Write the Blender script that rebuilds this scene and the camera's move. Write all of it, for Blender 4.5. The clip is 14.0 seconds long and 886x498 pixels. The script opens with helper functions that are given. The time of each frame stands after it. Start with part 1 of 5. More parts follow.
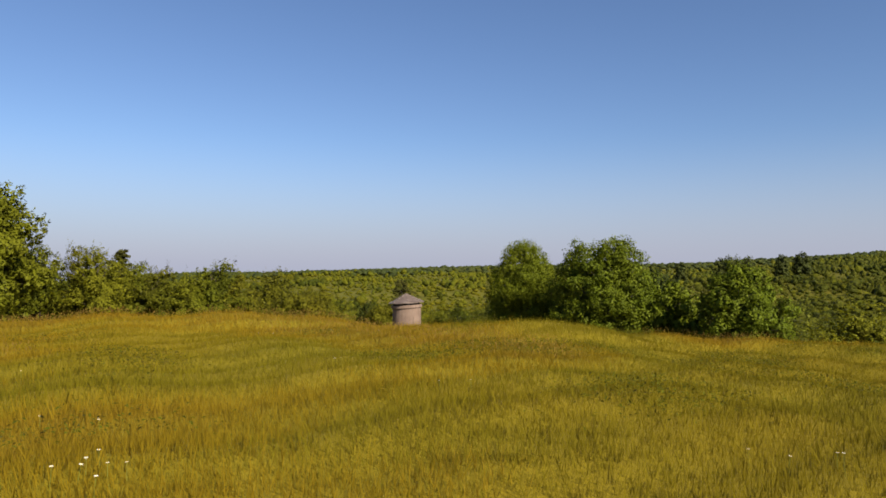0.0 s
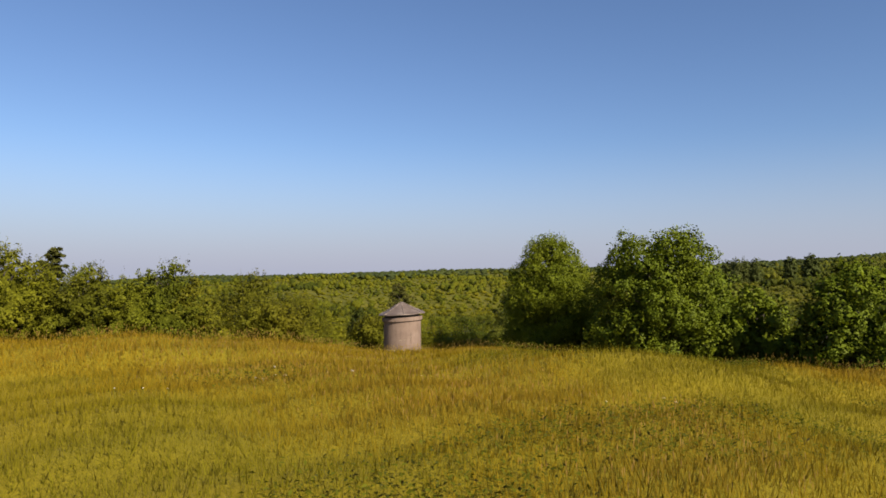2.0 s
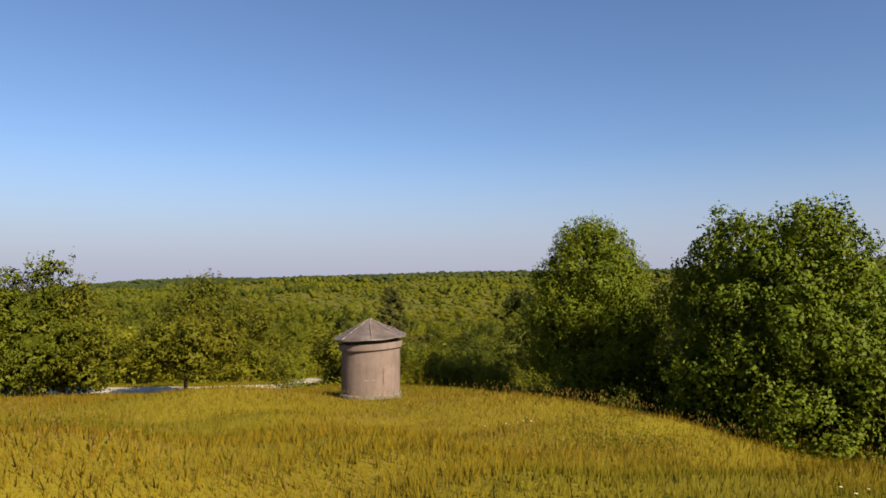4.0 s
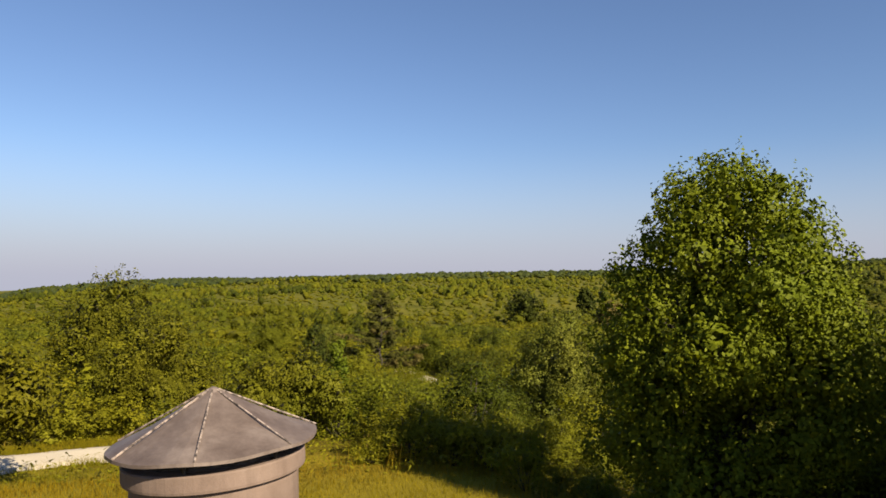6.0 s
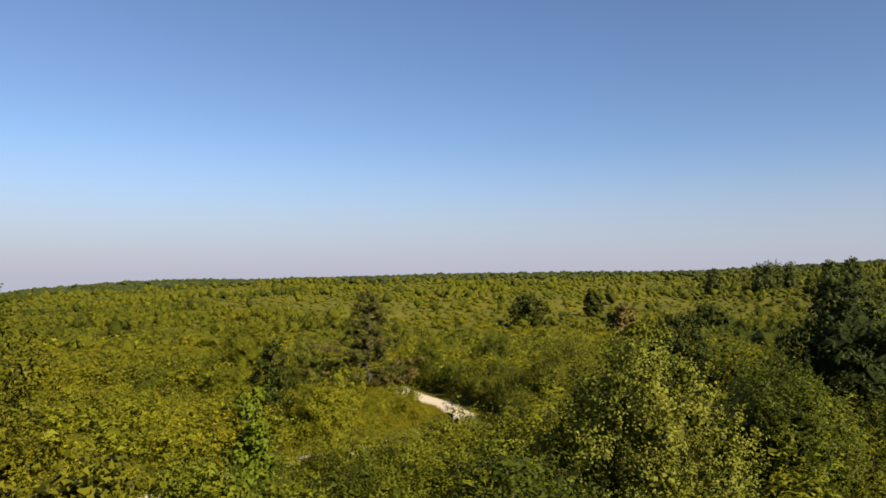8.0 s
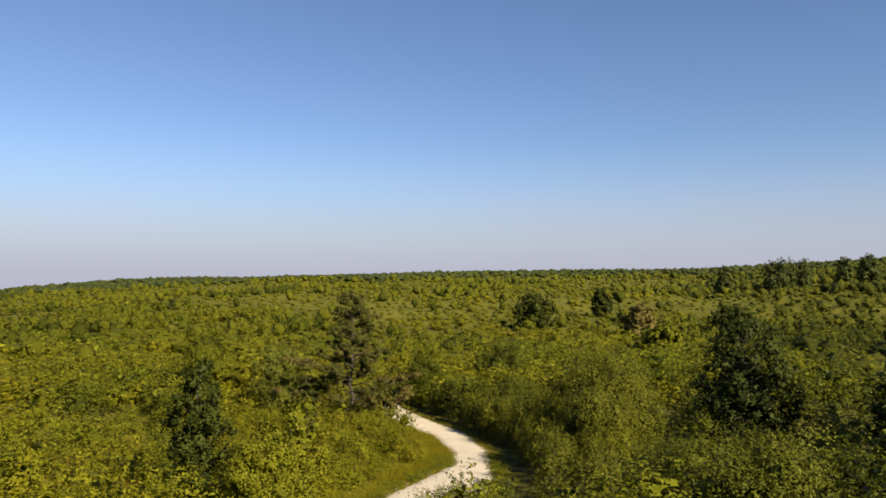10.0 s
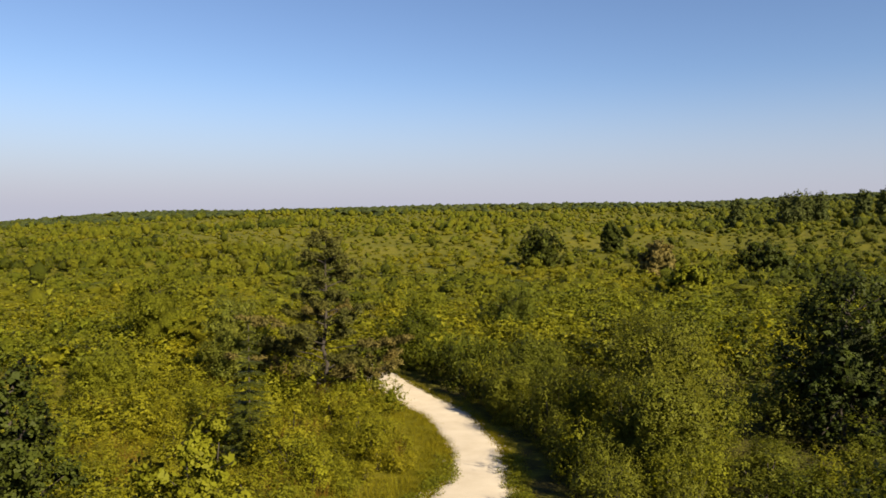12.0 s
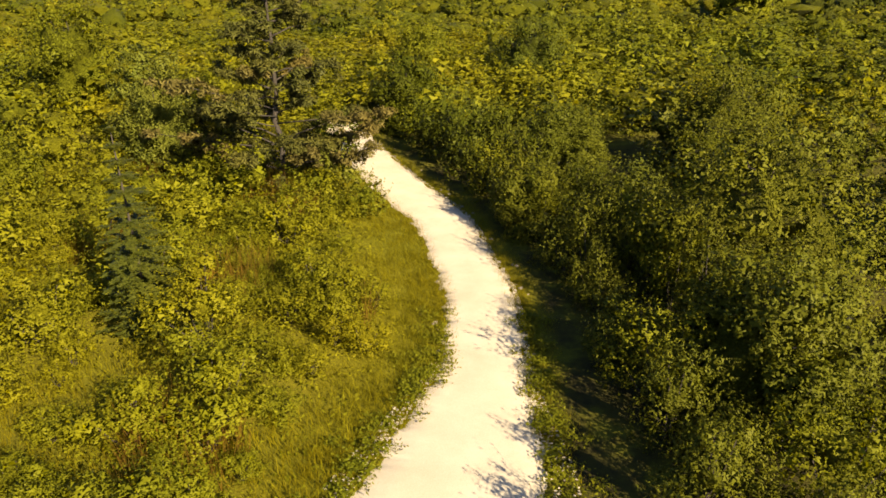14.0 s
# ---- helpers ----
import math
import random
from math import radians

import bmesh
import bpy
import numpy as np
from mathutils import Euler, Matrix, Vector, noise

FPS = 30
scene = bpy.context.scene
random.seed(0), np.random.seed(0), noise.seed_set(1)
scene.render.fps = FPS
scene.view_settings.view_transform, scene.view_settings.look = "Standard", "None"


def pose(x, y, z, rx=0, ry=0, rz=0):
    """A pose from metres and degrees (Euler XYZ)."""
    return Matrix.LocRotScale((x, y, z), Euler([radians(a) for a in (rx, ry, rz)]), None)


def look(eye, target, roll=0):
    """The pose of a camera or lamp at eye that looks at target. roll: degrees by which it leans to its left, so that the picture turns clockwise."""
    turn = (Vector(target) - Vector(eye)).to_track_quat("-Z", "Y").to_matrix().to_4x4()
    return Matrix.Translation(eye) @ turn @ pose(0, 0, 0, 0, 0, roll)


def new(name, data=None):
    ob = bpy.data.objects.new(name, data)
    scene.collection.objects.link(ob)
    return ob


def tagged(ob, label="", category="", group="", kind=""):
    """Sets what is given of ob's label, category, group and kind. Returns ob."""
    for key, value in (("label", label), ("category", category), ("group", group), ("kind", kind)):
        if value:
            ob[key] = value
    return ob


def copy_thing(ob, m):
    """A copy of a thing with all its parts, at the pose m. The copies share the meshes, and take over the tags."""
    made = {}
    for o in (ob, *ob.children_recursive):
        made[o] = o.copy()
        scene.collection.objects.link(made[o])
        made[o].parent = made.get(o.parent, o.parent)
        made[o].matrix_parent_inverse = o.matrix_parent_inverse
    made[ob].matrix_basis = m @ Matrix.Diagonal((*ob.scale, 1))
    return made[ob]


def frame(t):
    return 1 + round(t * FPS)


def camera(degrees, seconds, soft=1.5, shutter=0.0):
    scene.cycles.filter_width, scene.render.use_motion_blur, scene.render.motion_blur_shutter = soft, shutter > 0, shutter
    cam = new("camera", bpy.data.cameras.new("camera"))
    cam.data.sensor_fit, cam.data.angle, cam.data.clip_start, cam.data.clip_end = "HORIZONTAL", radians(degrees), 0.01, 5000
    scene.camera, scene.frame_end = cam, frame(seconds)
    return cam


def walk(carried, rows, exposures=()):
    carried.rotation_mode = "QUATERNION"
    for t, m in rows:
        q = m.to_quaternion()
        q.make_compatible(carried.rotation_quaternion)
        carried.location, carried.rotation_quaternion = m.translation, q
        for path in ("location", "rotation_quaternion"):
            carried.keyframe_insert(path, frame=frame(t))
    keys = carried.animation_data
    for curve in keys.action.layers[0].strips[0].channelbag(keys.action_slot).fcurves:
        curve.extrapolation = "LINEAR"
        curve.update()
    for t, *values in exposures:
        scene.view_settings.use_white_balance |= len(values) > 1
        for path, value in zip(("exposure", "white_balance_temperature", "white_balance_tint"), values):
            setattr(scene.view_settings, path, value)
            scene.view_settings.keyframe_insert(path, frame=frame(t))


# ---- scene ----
# Drone flight, level, over a meadow, past a concrete turret, and on over scrub woods.
cam = camera(64.2, 14.0, soft=1.62)
METRES, EYE, TILT, LEAN, TURN = 85.0, 3.0, 1.6, 0.0, 0.0
ROWS = [
    (0.0, 0.0, 0.0, 0.0, -0.0, 0.0, 0.0),
    (0.5, -0.0011, 0.0253, -0.001, -0.03, 0.05, 0.01),
    (1.0, -0.0022, 0.0534, -0.0019, -0.06, 0.12, 0.03),
    (1.5, -0.0035, 0.0827, -0.0032, -0.09, 0.2, 0.03),
    (2.0, -0.0043, 0.1129, -0.0044, -0.13, 0.26, 0.09),
    (2.5, -0.0041, 0.1444, -0.0055, -0.14, 0.34, 0.09),
    (3.0, -0.0035, 0.1775, -0.0066, -0.17, 0.4, 0.09),
    (5.5, 0.0017, 0.3617, -0.0132, -0.18, 0.5, -0.08),
    (6.0, 0.0021, 0.4004, -0.0145, -0.2, 0.51, -0.1),
    (6.5, 0.0022, 0.4399, -0.0161, -0.23, 0.54, -0.05),
    (7.0, 0.0026, 0.4785, -0.0178, -0.25, 0.57, -0.06),
    (7.5, 0.0025, 0.516, -0.0193, -0.27, 0.6, -0.06),
    (8.0, 0.0021, 0.5536, -0.0208, -0.31, 0.63, -0.09),
    (8.5, 0.0012, 0.5923, -0.0222, -0.36, 0.62, -0.09),
    (9.0, 0.0004, 0.6302, -0.0239, -0.41, 0.63, -0.11),
    (11.5, 0.0028, 0.8182, -0.029, -0.46, -2.0, -0.12),
    (12.0, 0.0037, 0.8546, -0.0292, -0.43, -4.95, -0.12),
    (12.5, 0.0046, 0.8907, -0.0293, -0.39, -9.29, -0.12),
    (13.0, 0.0062, 0.9271, -0.029, -0.3, -14.74, -0.1),
    (13.5, 0.0082, 0.963, -0.0281, -0.18, -21.01, -0.14),
    (14.0, 0.0098, 0.9991, -0.0267, -0.07, -28.2, -0.15),
]
walk(cam, [(t, pose(0, 0, EYE, TILT, LEAN, TURN) @ pose(METRES * x, METRES * y, METRES * z, 90 + pitch, roll, yaw)) for t, x, y, z, yaw, pitch, roll in ROWS],
     exposures=[(0.0, 1.08, 6500, 11), (3.5, 1.1, 6500, 11), (6.2, 1.2, 6800, 11), (9.2, 1.18, 6750, 11), (10.8, 1.2, 6750, 11), (12.2, 1.28, 6900, 12), (13.2, 1.56, 7300, 12), (14.0, 1.65, 7700, 11)])

# ---- light ----
SUN_AZ, SUN_EL = 40.0, 33.0  # degrees from -y towards +x; height over the horizon
sun_dir = Vector((math.sin(radians(SUN_AZ)) * math.cos(radians(SUN_EL)),
                  -math.cos(radians(SUN_AZ)) * math.cos(radians(SUN_EL)), math.sin(radians(SUN_EL))))
sun_data = bpy.data.lights.new("sun", "SUN")
sun_data.energy, sun_data.angle, sun_data.color = 4.8, radians(0.55), (1.0, 0.88, 0.66)
sun = new("sun", sun_data)
sun.matrix_world = look(Vector((0, 0, 60)) + sun_dir * 10, Vector((0, 0, 60)))

world = bpy.data.worlds.new("sky")
scene.world = world
world.use_nodes = True
wn = world.node_tree
wn.nodes.clear()
sky = wn.nodes.new("ShaderNodeTexSky")
sky.sky_type, sky.sun_disc = "NISHITA", False
sky.sun_elevation, sky.sun_rotation = radians(SUN_EL), radians(180 - SUN_AZ)
sky.altitude, sky.air_density, sky.dust_density, sky.ozone_density = 300, 1.0, 0.6, 5.0
sky_bg = wn.nodes.new("ShaderNodeBackground")
sky_bg.inputs["Strength"].default_value = 0.0545
sky_out = wn.nodes.new("ShaderNodeOutputWorld")
tint = wn.nodes.new("ShaderNodeMix")
tint.data_type, tint.blend_type = "RGBA", "MULTIPLY"
tint.inputs[0].default_value, tint.inputs[7].default_value = 1.0, (1.02, 1.0, 1.06, 1.0)
wn.links.new(sky.outputs[0], tint.inputs[6])
# thin haze low over the horizon, all the way round
sky_way = wn.nodes.new("ShaderNodeTexCoord")
sky_up = wn.nodes.new("ShaderNodeSeparateXYZ")
low_air = wn.nodes.new("ShaderNodeMapRange")
low_air.interpolation_type = "SMOOTHSTEP"
for key, value in (("From Min", -0.02), ("From Max", 0.19), ("To Min", 0.92), ("To Max", 0.0)):
    low_air.inputs[key].default_value = value
haze = wn.nodes.new("ShaderNodeMix")
haze.data_type = "RGBA"
haze.inputs[7].default_value = (3.7, 3.9, 5.0, 1.0)
wn.links.new(sky_way.outputs["Generated"], sky_up.inputs[0])
wn.links.new(sky_up.outputs["Z"], low_air.inputs["Value"])
wn.links.new(low_air.outputs[0], haze.inputs[0])
wn.links.new(tint.outputs[2], haze.inputs[6])
wn.links.new(haze.outputs[2], sky_bg.inputs["Color"])
wn.links.new(sky_bg.outputs[0], sky_out.inputs["Surface"])


# ---- materials ----
class Nodes:
    """A node material under construction."""

    def __init__(self, name):
        self.mat = bpy.data.materials.new(name)
        self.mat.use_nodes = True
        self.tree = self.mat.node_tree
        self.tree.nodes.clear()
        self.out = self.add("ShaderNodeOutputMaterial")

    def add(self, kind, **values):
        node = self.tree.nodes.new(kind)
        for key, value in values.items():
            node.inputs[key.replace("_", " ")].default_value = value
        return node

    def link(self, a, b):
        self.tree.links.new(a, b)

    def coords(self):
        return self.add("ShaderNodeNewGeometry").outputs["Position"]

    def noise(self, scale, detail=4.0, rough=0.55, vector=None):
        n = self.add("ShaderNodeTexNoise", Scale=scale, Detail=detail, Roughness=rough)
        self.link(vector or self.coords(), n.inputs["Vector"])
        return n.outputs["Fac"]

    def ramp(self, fac, stops):
        r = self.add("ShaderNodeValToRGB")
        els = r.color_ramp.elements
        while len(els) < len(stops):
            els.new(0.5)
        for e, (p, c) in zip(els, stops):
            e.position, e.color = p, (*c, 1)
        self.link(fac, r.inputs["Fac"])
        return r.outputs["Color"]

    def mix(self, fac, a, b, blend="MIX"):
        m = self.tree.nodes.new("ShaderNodeMix")
        m.data_type, m.blend_type = "RGBA", blend
        for socket, value in ((m.inputs[0], fac), (m.inputs[6], a), (m.inputs[7], b)):
            if isinstance(value, (int, float)):
                socket.default_value = value
            elif isinstance(value, tuple):
                socket.default_value = (*value, 1)
            else:
                self.link(value, socket)
        return m.outputs[2]

    def bump(self, height, strength=0.4, distance=0.02):
        b = self.add("ShaderNodeBump", Strength=strength, Distance=distance)
        self.link(height, b.inputs["Height"])
        return b.outputs["Normal"]

    def surface(self, color, rough=0.8, normal=None, metal=0.0, spec=0.5):
        p = self.add("ShaderNodeBsdfPrincipled", Roughness=rough, Metallic=metal)
        p.inputs["Specular IOR Level"].default_value = spec
        if isinstance(color, tuple):
            p.inputs["Base Color"].default_value = (*color, 1)
        else:
            self.link(color, p.inputs["Base Color"])
        if normal:
            self.link(normal, p.inputs["Normal"])
        self.link(p.outputs[0], self.out.inputs["Surface"])
        return p


SHADED_MASS = {}  # darkened copy of each leaf material for dense foliage, inner shade in its colour


def leaf_material(name, deep, mid, light, patch=0.09, through_light=0.3, gloss=0.5, mass=False, spec=0.1, soft=3.2):
    """Foliage: each leaf its own shade, each plant its own cast, broad drifts over the land. mass: dense foliage, its
    leaves in relief, darkened for the shade inside crowns.
    """
    n = Nodes(name + ("_shaded_mass" if mass else ""))
    geo = n.add("ShaderNodeNewGeometry")
    shade, relief = geo.outputs["Random Per Island"], None
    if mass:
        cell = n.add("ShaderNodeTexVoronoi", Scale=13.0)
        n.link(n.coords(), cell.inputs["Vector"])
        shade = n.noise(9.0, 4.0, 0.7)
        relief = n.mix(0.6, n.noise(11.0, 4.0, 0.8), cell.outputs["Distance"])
        # darker copy of the leaf colours: shade between the leaves is painted in
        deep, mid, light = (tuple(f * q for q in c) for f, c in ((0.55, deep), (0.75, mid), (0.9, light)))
    if not mass:
        deep, light = (tuple(0.5 * (p + q) for p, q in zip(c, mid)) for c in (deep, light))
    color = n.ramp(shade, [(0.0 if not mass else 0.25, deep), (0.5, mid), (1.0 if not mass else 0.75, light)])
    drift = n.ramp(n.noise(patch, 3.0), [(0.34, (0.86, 0.93, 0.95)), (0.5, (1.0, 1.0, 1.0)), (0.66, (1.14, 1.06, 0.95))])
    color = n.mix(0.8, color, drift, "MULTIPLY")
    cast = n.add("ShaderNodeAttribute")
    cast.attribute_name = "cast"
    total = n.add("ShaderNodeMath")
    total.operation = "ADD"
    n.link(cast.outputs["Fac"], total.inputs[0])
    n.link(n.add("ShaderNodeObjectInfo").outputs["Random"], total.inputs[1])
    wrap = n.add("ShaderNodeMath")
    wrap.operation = "FRACT"
    n.link(total.outputs[0], wrap.inputs[0])
    each = n.ramp(wrap.outputs[0], [(0.0, (0.84, 0.88, 0.9)), (0.35, (0.96, 0.98, 1.0)), (0.7, (1.04, 1.02, 1.0)), (1.0, (1.14, 1.1, 1.0))])
    color = n.mix(0.9, color, each, "MULTIPLY")
    out = n.add("ShaderNodeAttribute")
    out.attribute_name = "outward"
    turn = n.add("ShaderNodeVectorTransform")
    turn.vector_type, turn.convert_from, turn.convert_to = "NORMAL", "OBJECT", "WORLD"
    n.link(out.outputs["Vector"], turn.inputs[0])
    soft_normal = n.add("ShaderNodeVectorMath")
    soft_normal.operation = "MULTIPLY_ADD"
    soft_normal.inputs[1].default_value = (soft, soft, soft)
    n.link(turn.outputs[0], soft_normal.inputs[0])
    n.link(geo.outputs["Normal"], soft_normal.inputs[2])
    unit_normal = n.add("ShaderNodeVectorMath")
    unit_normal.operation = "NORMALIZE"
    n.link(soft_normal.outputs[0], unit_normal.inputs[0])
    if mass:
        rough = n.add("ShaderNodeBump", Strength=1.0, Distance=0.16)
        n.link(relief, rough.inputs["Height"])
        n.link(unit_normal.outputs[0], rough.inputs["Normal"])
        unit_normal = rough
    p = n.surface(color, gloss + 0.1, unit_normal.outputs[0], spec=spec)
    t = n.add("ShaderNodeBsdfTranslucent")
    n.link(unit_normal.outputs[0], t.inputs["Normal"])
    n.link(n.mix(1.0, color, (1.25, 1.2, 0.5), "MULTIPLY"), t.inputs["Color"])
    s = n.add("ShaderNodeMixShader", Fac=through_light)
    n.link(p.outputs[0], s.inputs[1])
    n.link(t.outputs[0], s.inputs[2])
    n.link(s.outputs[0], n.out.inputs["Surface"])
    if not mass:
        SHADED_MASS[n.mat] = leaf_material(name, deep, mid, light, patch, through_light, gloss, True)
    return n.mat


LEAF_YELLOW = leaf_material("leaves_yellow_green", (0.185, 0.179, 0.0113), (0.226, 0.220, 0.0138), (0.271, 0.260, 0.0188), 0.09, 0.48)
LEAF_MID = leaf_material("leaves_mid_green", (0.124, 0.132, 0.00798), (0.160, 0.169, 0.0114), (0.203, 0.205, 0.0171), 0.09, 0.4)
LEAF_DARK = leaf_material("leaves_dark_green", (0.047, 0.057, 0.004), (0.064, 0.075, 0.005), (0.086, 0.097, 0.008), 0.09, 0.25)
LEAF_YEW = leaf_material("leaves_evergreen", (0.019, 0.027, 0.005), (0.031, 0.042, 0.007), (0.054, 0.068, 0.011), 0.2, 0.12)
LEAF_OAK = leaf_material("leaves_oak", (0.056, 0.074, 0.005), (0.11, 0.136, 0.007), (0.2, 0.232, 0.013), 0.3, 0.33, 0.5, False, 0.12, 0.9)
LEAF_OLIVE = leaf_material("leaves_olive", (0.075, 0.077, 0.004), (0.103, 0.104, 0.007), (0.138, 0.136, 0.011), 0.2, 0.28)
LEAF_HAWTHORN = leaf_material("leaves_hawthorn", (0.052, 0.063, 0.004), (0.087, 0.098, 0.006), (0.134, 0.141, 0.010), 0.3, 0.28)
LEAF_GREY = leaf_material("leaves_grey_green", (0.108, 0.119, 0.013), (0.146, 0.156, 0.021), (0.2, 0.208, 0.035), 0.3, 0.3)
LEAF_BROWN = leaf_material("leaves_brownish", (0.09, 0.072, 0.018), (0.13, 0.105, 0.028), (0.18, 0.15, 0.045), 0.3, 0.2)
# far forest: dark green with some distance haze put into the colour
LEAF_HAZY_FOREST = leaf_material("leaves_hazy_forest", (0.043, 0.055, 0.014), (0.06, 0.075, 0.018), (0.078, 0.095, 0.022), 0.01, 0.15)
LEAF_HAZEL = leaf_material("leaves_hazel", (0.074, 0.084, 0.00784), (0.100, 0.110, 0.01008), (0.129, 0.139, 0.01456))
LEAF_BRIGHT = leaf_material("leaves_bright_green", (0.08, 0.11, 0.008), (0.11, 0.145, 0.01), (0.15, 0.19, 0.015), 0.3, 0.35)
# deep green, made darker still to include the shading of dense crowns
LEAF_DEEP_SHADED = leaf_material("leaves_deep_green_shaded", (0.026, 0.034, 0.004), (0.046, 0.055, 0.007), (0.072, 0.083, 0.010), 0.2, 0.2)
NEEDLES = leaf_material("needles_dark", (0.042, 0.046, 0.010), (0.078, 0.077, 0.016), (0.136, 0.125, 0.027), 0.4, 0.12)
SPRUCE = leaf_material("needles_spruce", (0.034, 0.043, 0.006), (0.058, 0.067, 0.01), (0.092, 0.098, 0.015), 0.4, 0.15)
GRASS = leaf_material("meadow_grass", (0.256, 0.179, 0.008), (0.295, 0.204, 0.011), (0.343, 0.240, 0.017), 0.12, 0.5)
GRASS_GREEN = leaf_material("meadow_grass_green", (0.179, 0.165, 0.008), (0.217, 0.198, 0.009), (0.266, 0.238, 0.017), 0.14, 0.5)
GRASS_FRESH = leaf_material("meadow_grass_fresh", (0.165, 0.144, 0.008), (0.208, 0.179, 0.01), (0.262, 0.225, 0.017), 0.14, 0.5)
GRASS_TAN = leaf_material("meadow_grass_tan", (0.247, 0.166, 0.011), (0.288, 0.193, 0.015), (0.339, 0.236, 0.028), 0.12, 0.5)
RUSTY = leaf_material("dry_reddish_stalks", (0.15, 0.085, 0.012), (0.2, 0.118, 0.016), (0.25, 0.155, 0.024), 0.3, 0.4)
SEED = leaf_material("seed_heads", (0.143, 0.090, 0.019), (0.180, 0.118, 0.031), (0.223, 0.152, 0.046), 0.3, 0.3)


def make_bark(name, a, b):
    n = Nodes(name)
    v = n.add("ShaderNodeMapping", Scale=(6, 6, 1.2))
    n.link(n.coords(), v.inputs["Vector"])
    f = n.noise(3.0, 6.0, 0.65, v.outputs[0])
    n.surface(n.ramp(f, [(0.3, a), (0.7, b)]), 0.9, n.bump(f, 0.8, 0.03))
    return n.mat


BARK = make_bark("bark", (0.018, 0.014, 0.011), (0.055, 0.044, 0.032))

n = Nodes("meadow_soil")
broad = n.noise(0.13, 4.0)
fine = n.noise(9.0, 6.0, 0.7)
meadow_color = n.mix(0.6, n.ramp(broad, [(0.3, (0.155, 0.13, 0.008)), (0.5, (0.19, 0.148, 0.009)), (0.7, (0.215, 0.158, 0.011))]),
                     n.ramp(fine, [(0.3, (0.8, 0.83, 0.7)), (0.7, (1.2, 1.16, 1.1))]), "MULTIPLY")
# brown leaf litter, its colour deepened for shade pockets between the shrubs
shaded_litter = n.ramp(n.noise(0.9, 6.0, 0.65), [(0.36, (0.03, 0.026, 0.01)), (0.52, (0.06, 0.055, 0.01)), (0.66, (0.115, 0.112, 0.012))])
sep = n.add("ShaderNodeSeparateXYZ")
n.link(n.coords(), sep.inputs[0])
edge = n.add("ShaderNodeMapRange")
edge.inputs["From Min"].default_value, edge.inputs["From Max"].default_value = 52.0, 62.0
n.link(sep.outputs["Y"], edge.inputs["Value"])
heath = n.ramp(n.noise(0.05, 6.0, 0.7), [(0.34, (0.065, 0.066, 0.006)), (0.5, (0.095, 0.092, 0.008)), (0.66, (0.13, 0.115, 0.011))])
heath_edge = n.add("ShaderNodeMapRange")
heath_edge.inputs["From Min"].default_value, heath_edge.inputs["From Max"].default_value = 118.0, 150.0
n.link(sep.outputs["Y"], heath_edge.inputs["Value"])
land_color = n.mix(heath_edge.outputs[0], n.mix(edge.outputs[0], meadow_color, shaded_litter), heath)
turf = n.add("ShaderNodeAttribute")
turf.attribute_name = "turf"
turf_color = n.mix(0.6, n.ramp(broad, [(0.3, (0.11, 0.108, 0.007)), (0.5, (0.14, 0.128, 0.009)), (0.7, (0.165, 0.145, 0.012))]), n.ramp(fine, [(0.3, (0.8, 0.83, 0.7)), (0.7, (1.2, 1.16, 1.1))]), "MULTIPLY")
land_color = n.mix(turf.outputs["Fac"], land_color, turf_color)
n.surface(land_color, 0.95, n.bump(fine, 0.7, 0.06), spec=0.1)
GROUND = n.mat

n = Nodes("limestone_gravel")
fine, broad = n.noise(34.0, 5.0, 0.7), n.noise(0.9, 5.0, 0.6)
base = n.ramp(broad, [(0.3, (0.47, 0.405, 0.31)), (0.55, (0.52, 0.455, 0.355)), (0.75, (0.56, 0.495, 0.395))])
base = n.mix(0.5, base, n.ramp(fine, [(0.3, (0.72, 0.7, 0.66)), (0.7, (1.1, 1.1, 1.1))]), "MULTIPLY")
n.surface(base, 0.95, n.bump(fine, 0.3, 0.015), spec=0.15)
GRAVEL = n.mat

n = Nodes("weathered_concrete")
up = n.add("ShaderNodeMapping", Scale=(3.2, 3.2, 0.5))
n.link(n.coords(), up.inputs["Vector"])
streak, blotch, grain = n.noise(2.2, 6.0, 0.6, up.outputs[0]), n.noise(1.7, 6.0, 0.6), n.noise(60.0, 4.0, 0.7)
color = n.ramp(blotch, [(0.25, (0.135, 0.096, 0.08)), (0.5, (0.172, 0.125, 0.105)), (0.75, (0.21, 0.156, 0.132))])
color = n.mix(0.42, color, n.ramp(streak, [(0.3, (0.6, 0.58, 0.56)), (0.5, (1.0, 1.0, 1.0)), (0.72, (1.18, 1.15, 1.12))]), "MULTIPLY")
color = n.mix(0.35, color, n.ramp(grain, [(0.3, (0.7, 0.7, 0.7)), (0.7, (1.15, 1.15, 1.15))]), "MULTIPLY")
n.surface(color, 0.92, n.bump(grain, 0.35, 0.01), spec=0.2)
CONCRETE = n.mat

n = Nodes("dark_mottled_footing")
f = n.noise(7.0, 6.0, 0.7)
n.surface(n.ramp(f, [(0.35, (0.05, 0.045, 0.03)), (0.6, (0.17, 0.14, 0.1))]), 0.95, n.bump(f, 0.8, 0.04))
FOOTING = n.mat

n = Nodes("weathered_sheet_metal")
f, g = n.noise(2.6, 6.0, 0.65), n.noise(18.0, 5.0, 0.7)
color = n.ramp(f, [(0.3, (0.095, 0.07, 0.06)), (0.5, (0.14, 0.108, 0.095)), (0.7, (0.205, 0.166, 0.148))])
color = n.mix(0.5, color, n.ramp(g, [(0.35, (0.75, 0.72, 0.7)), (0.7, (1.15, 1.12, 1.1))]), "MULTIPLY")
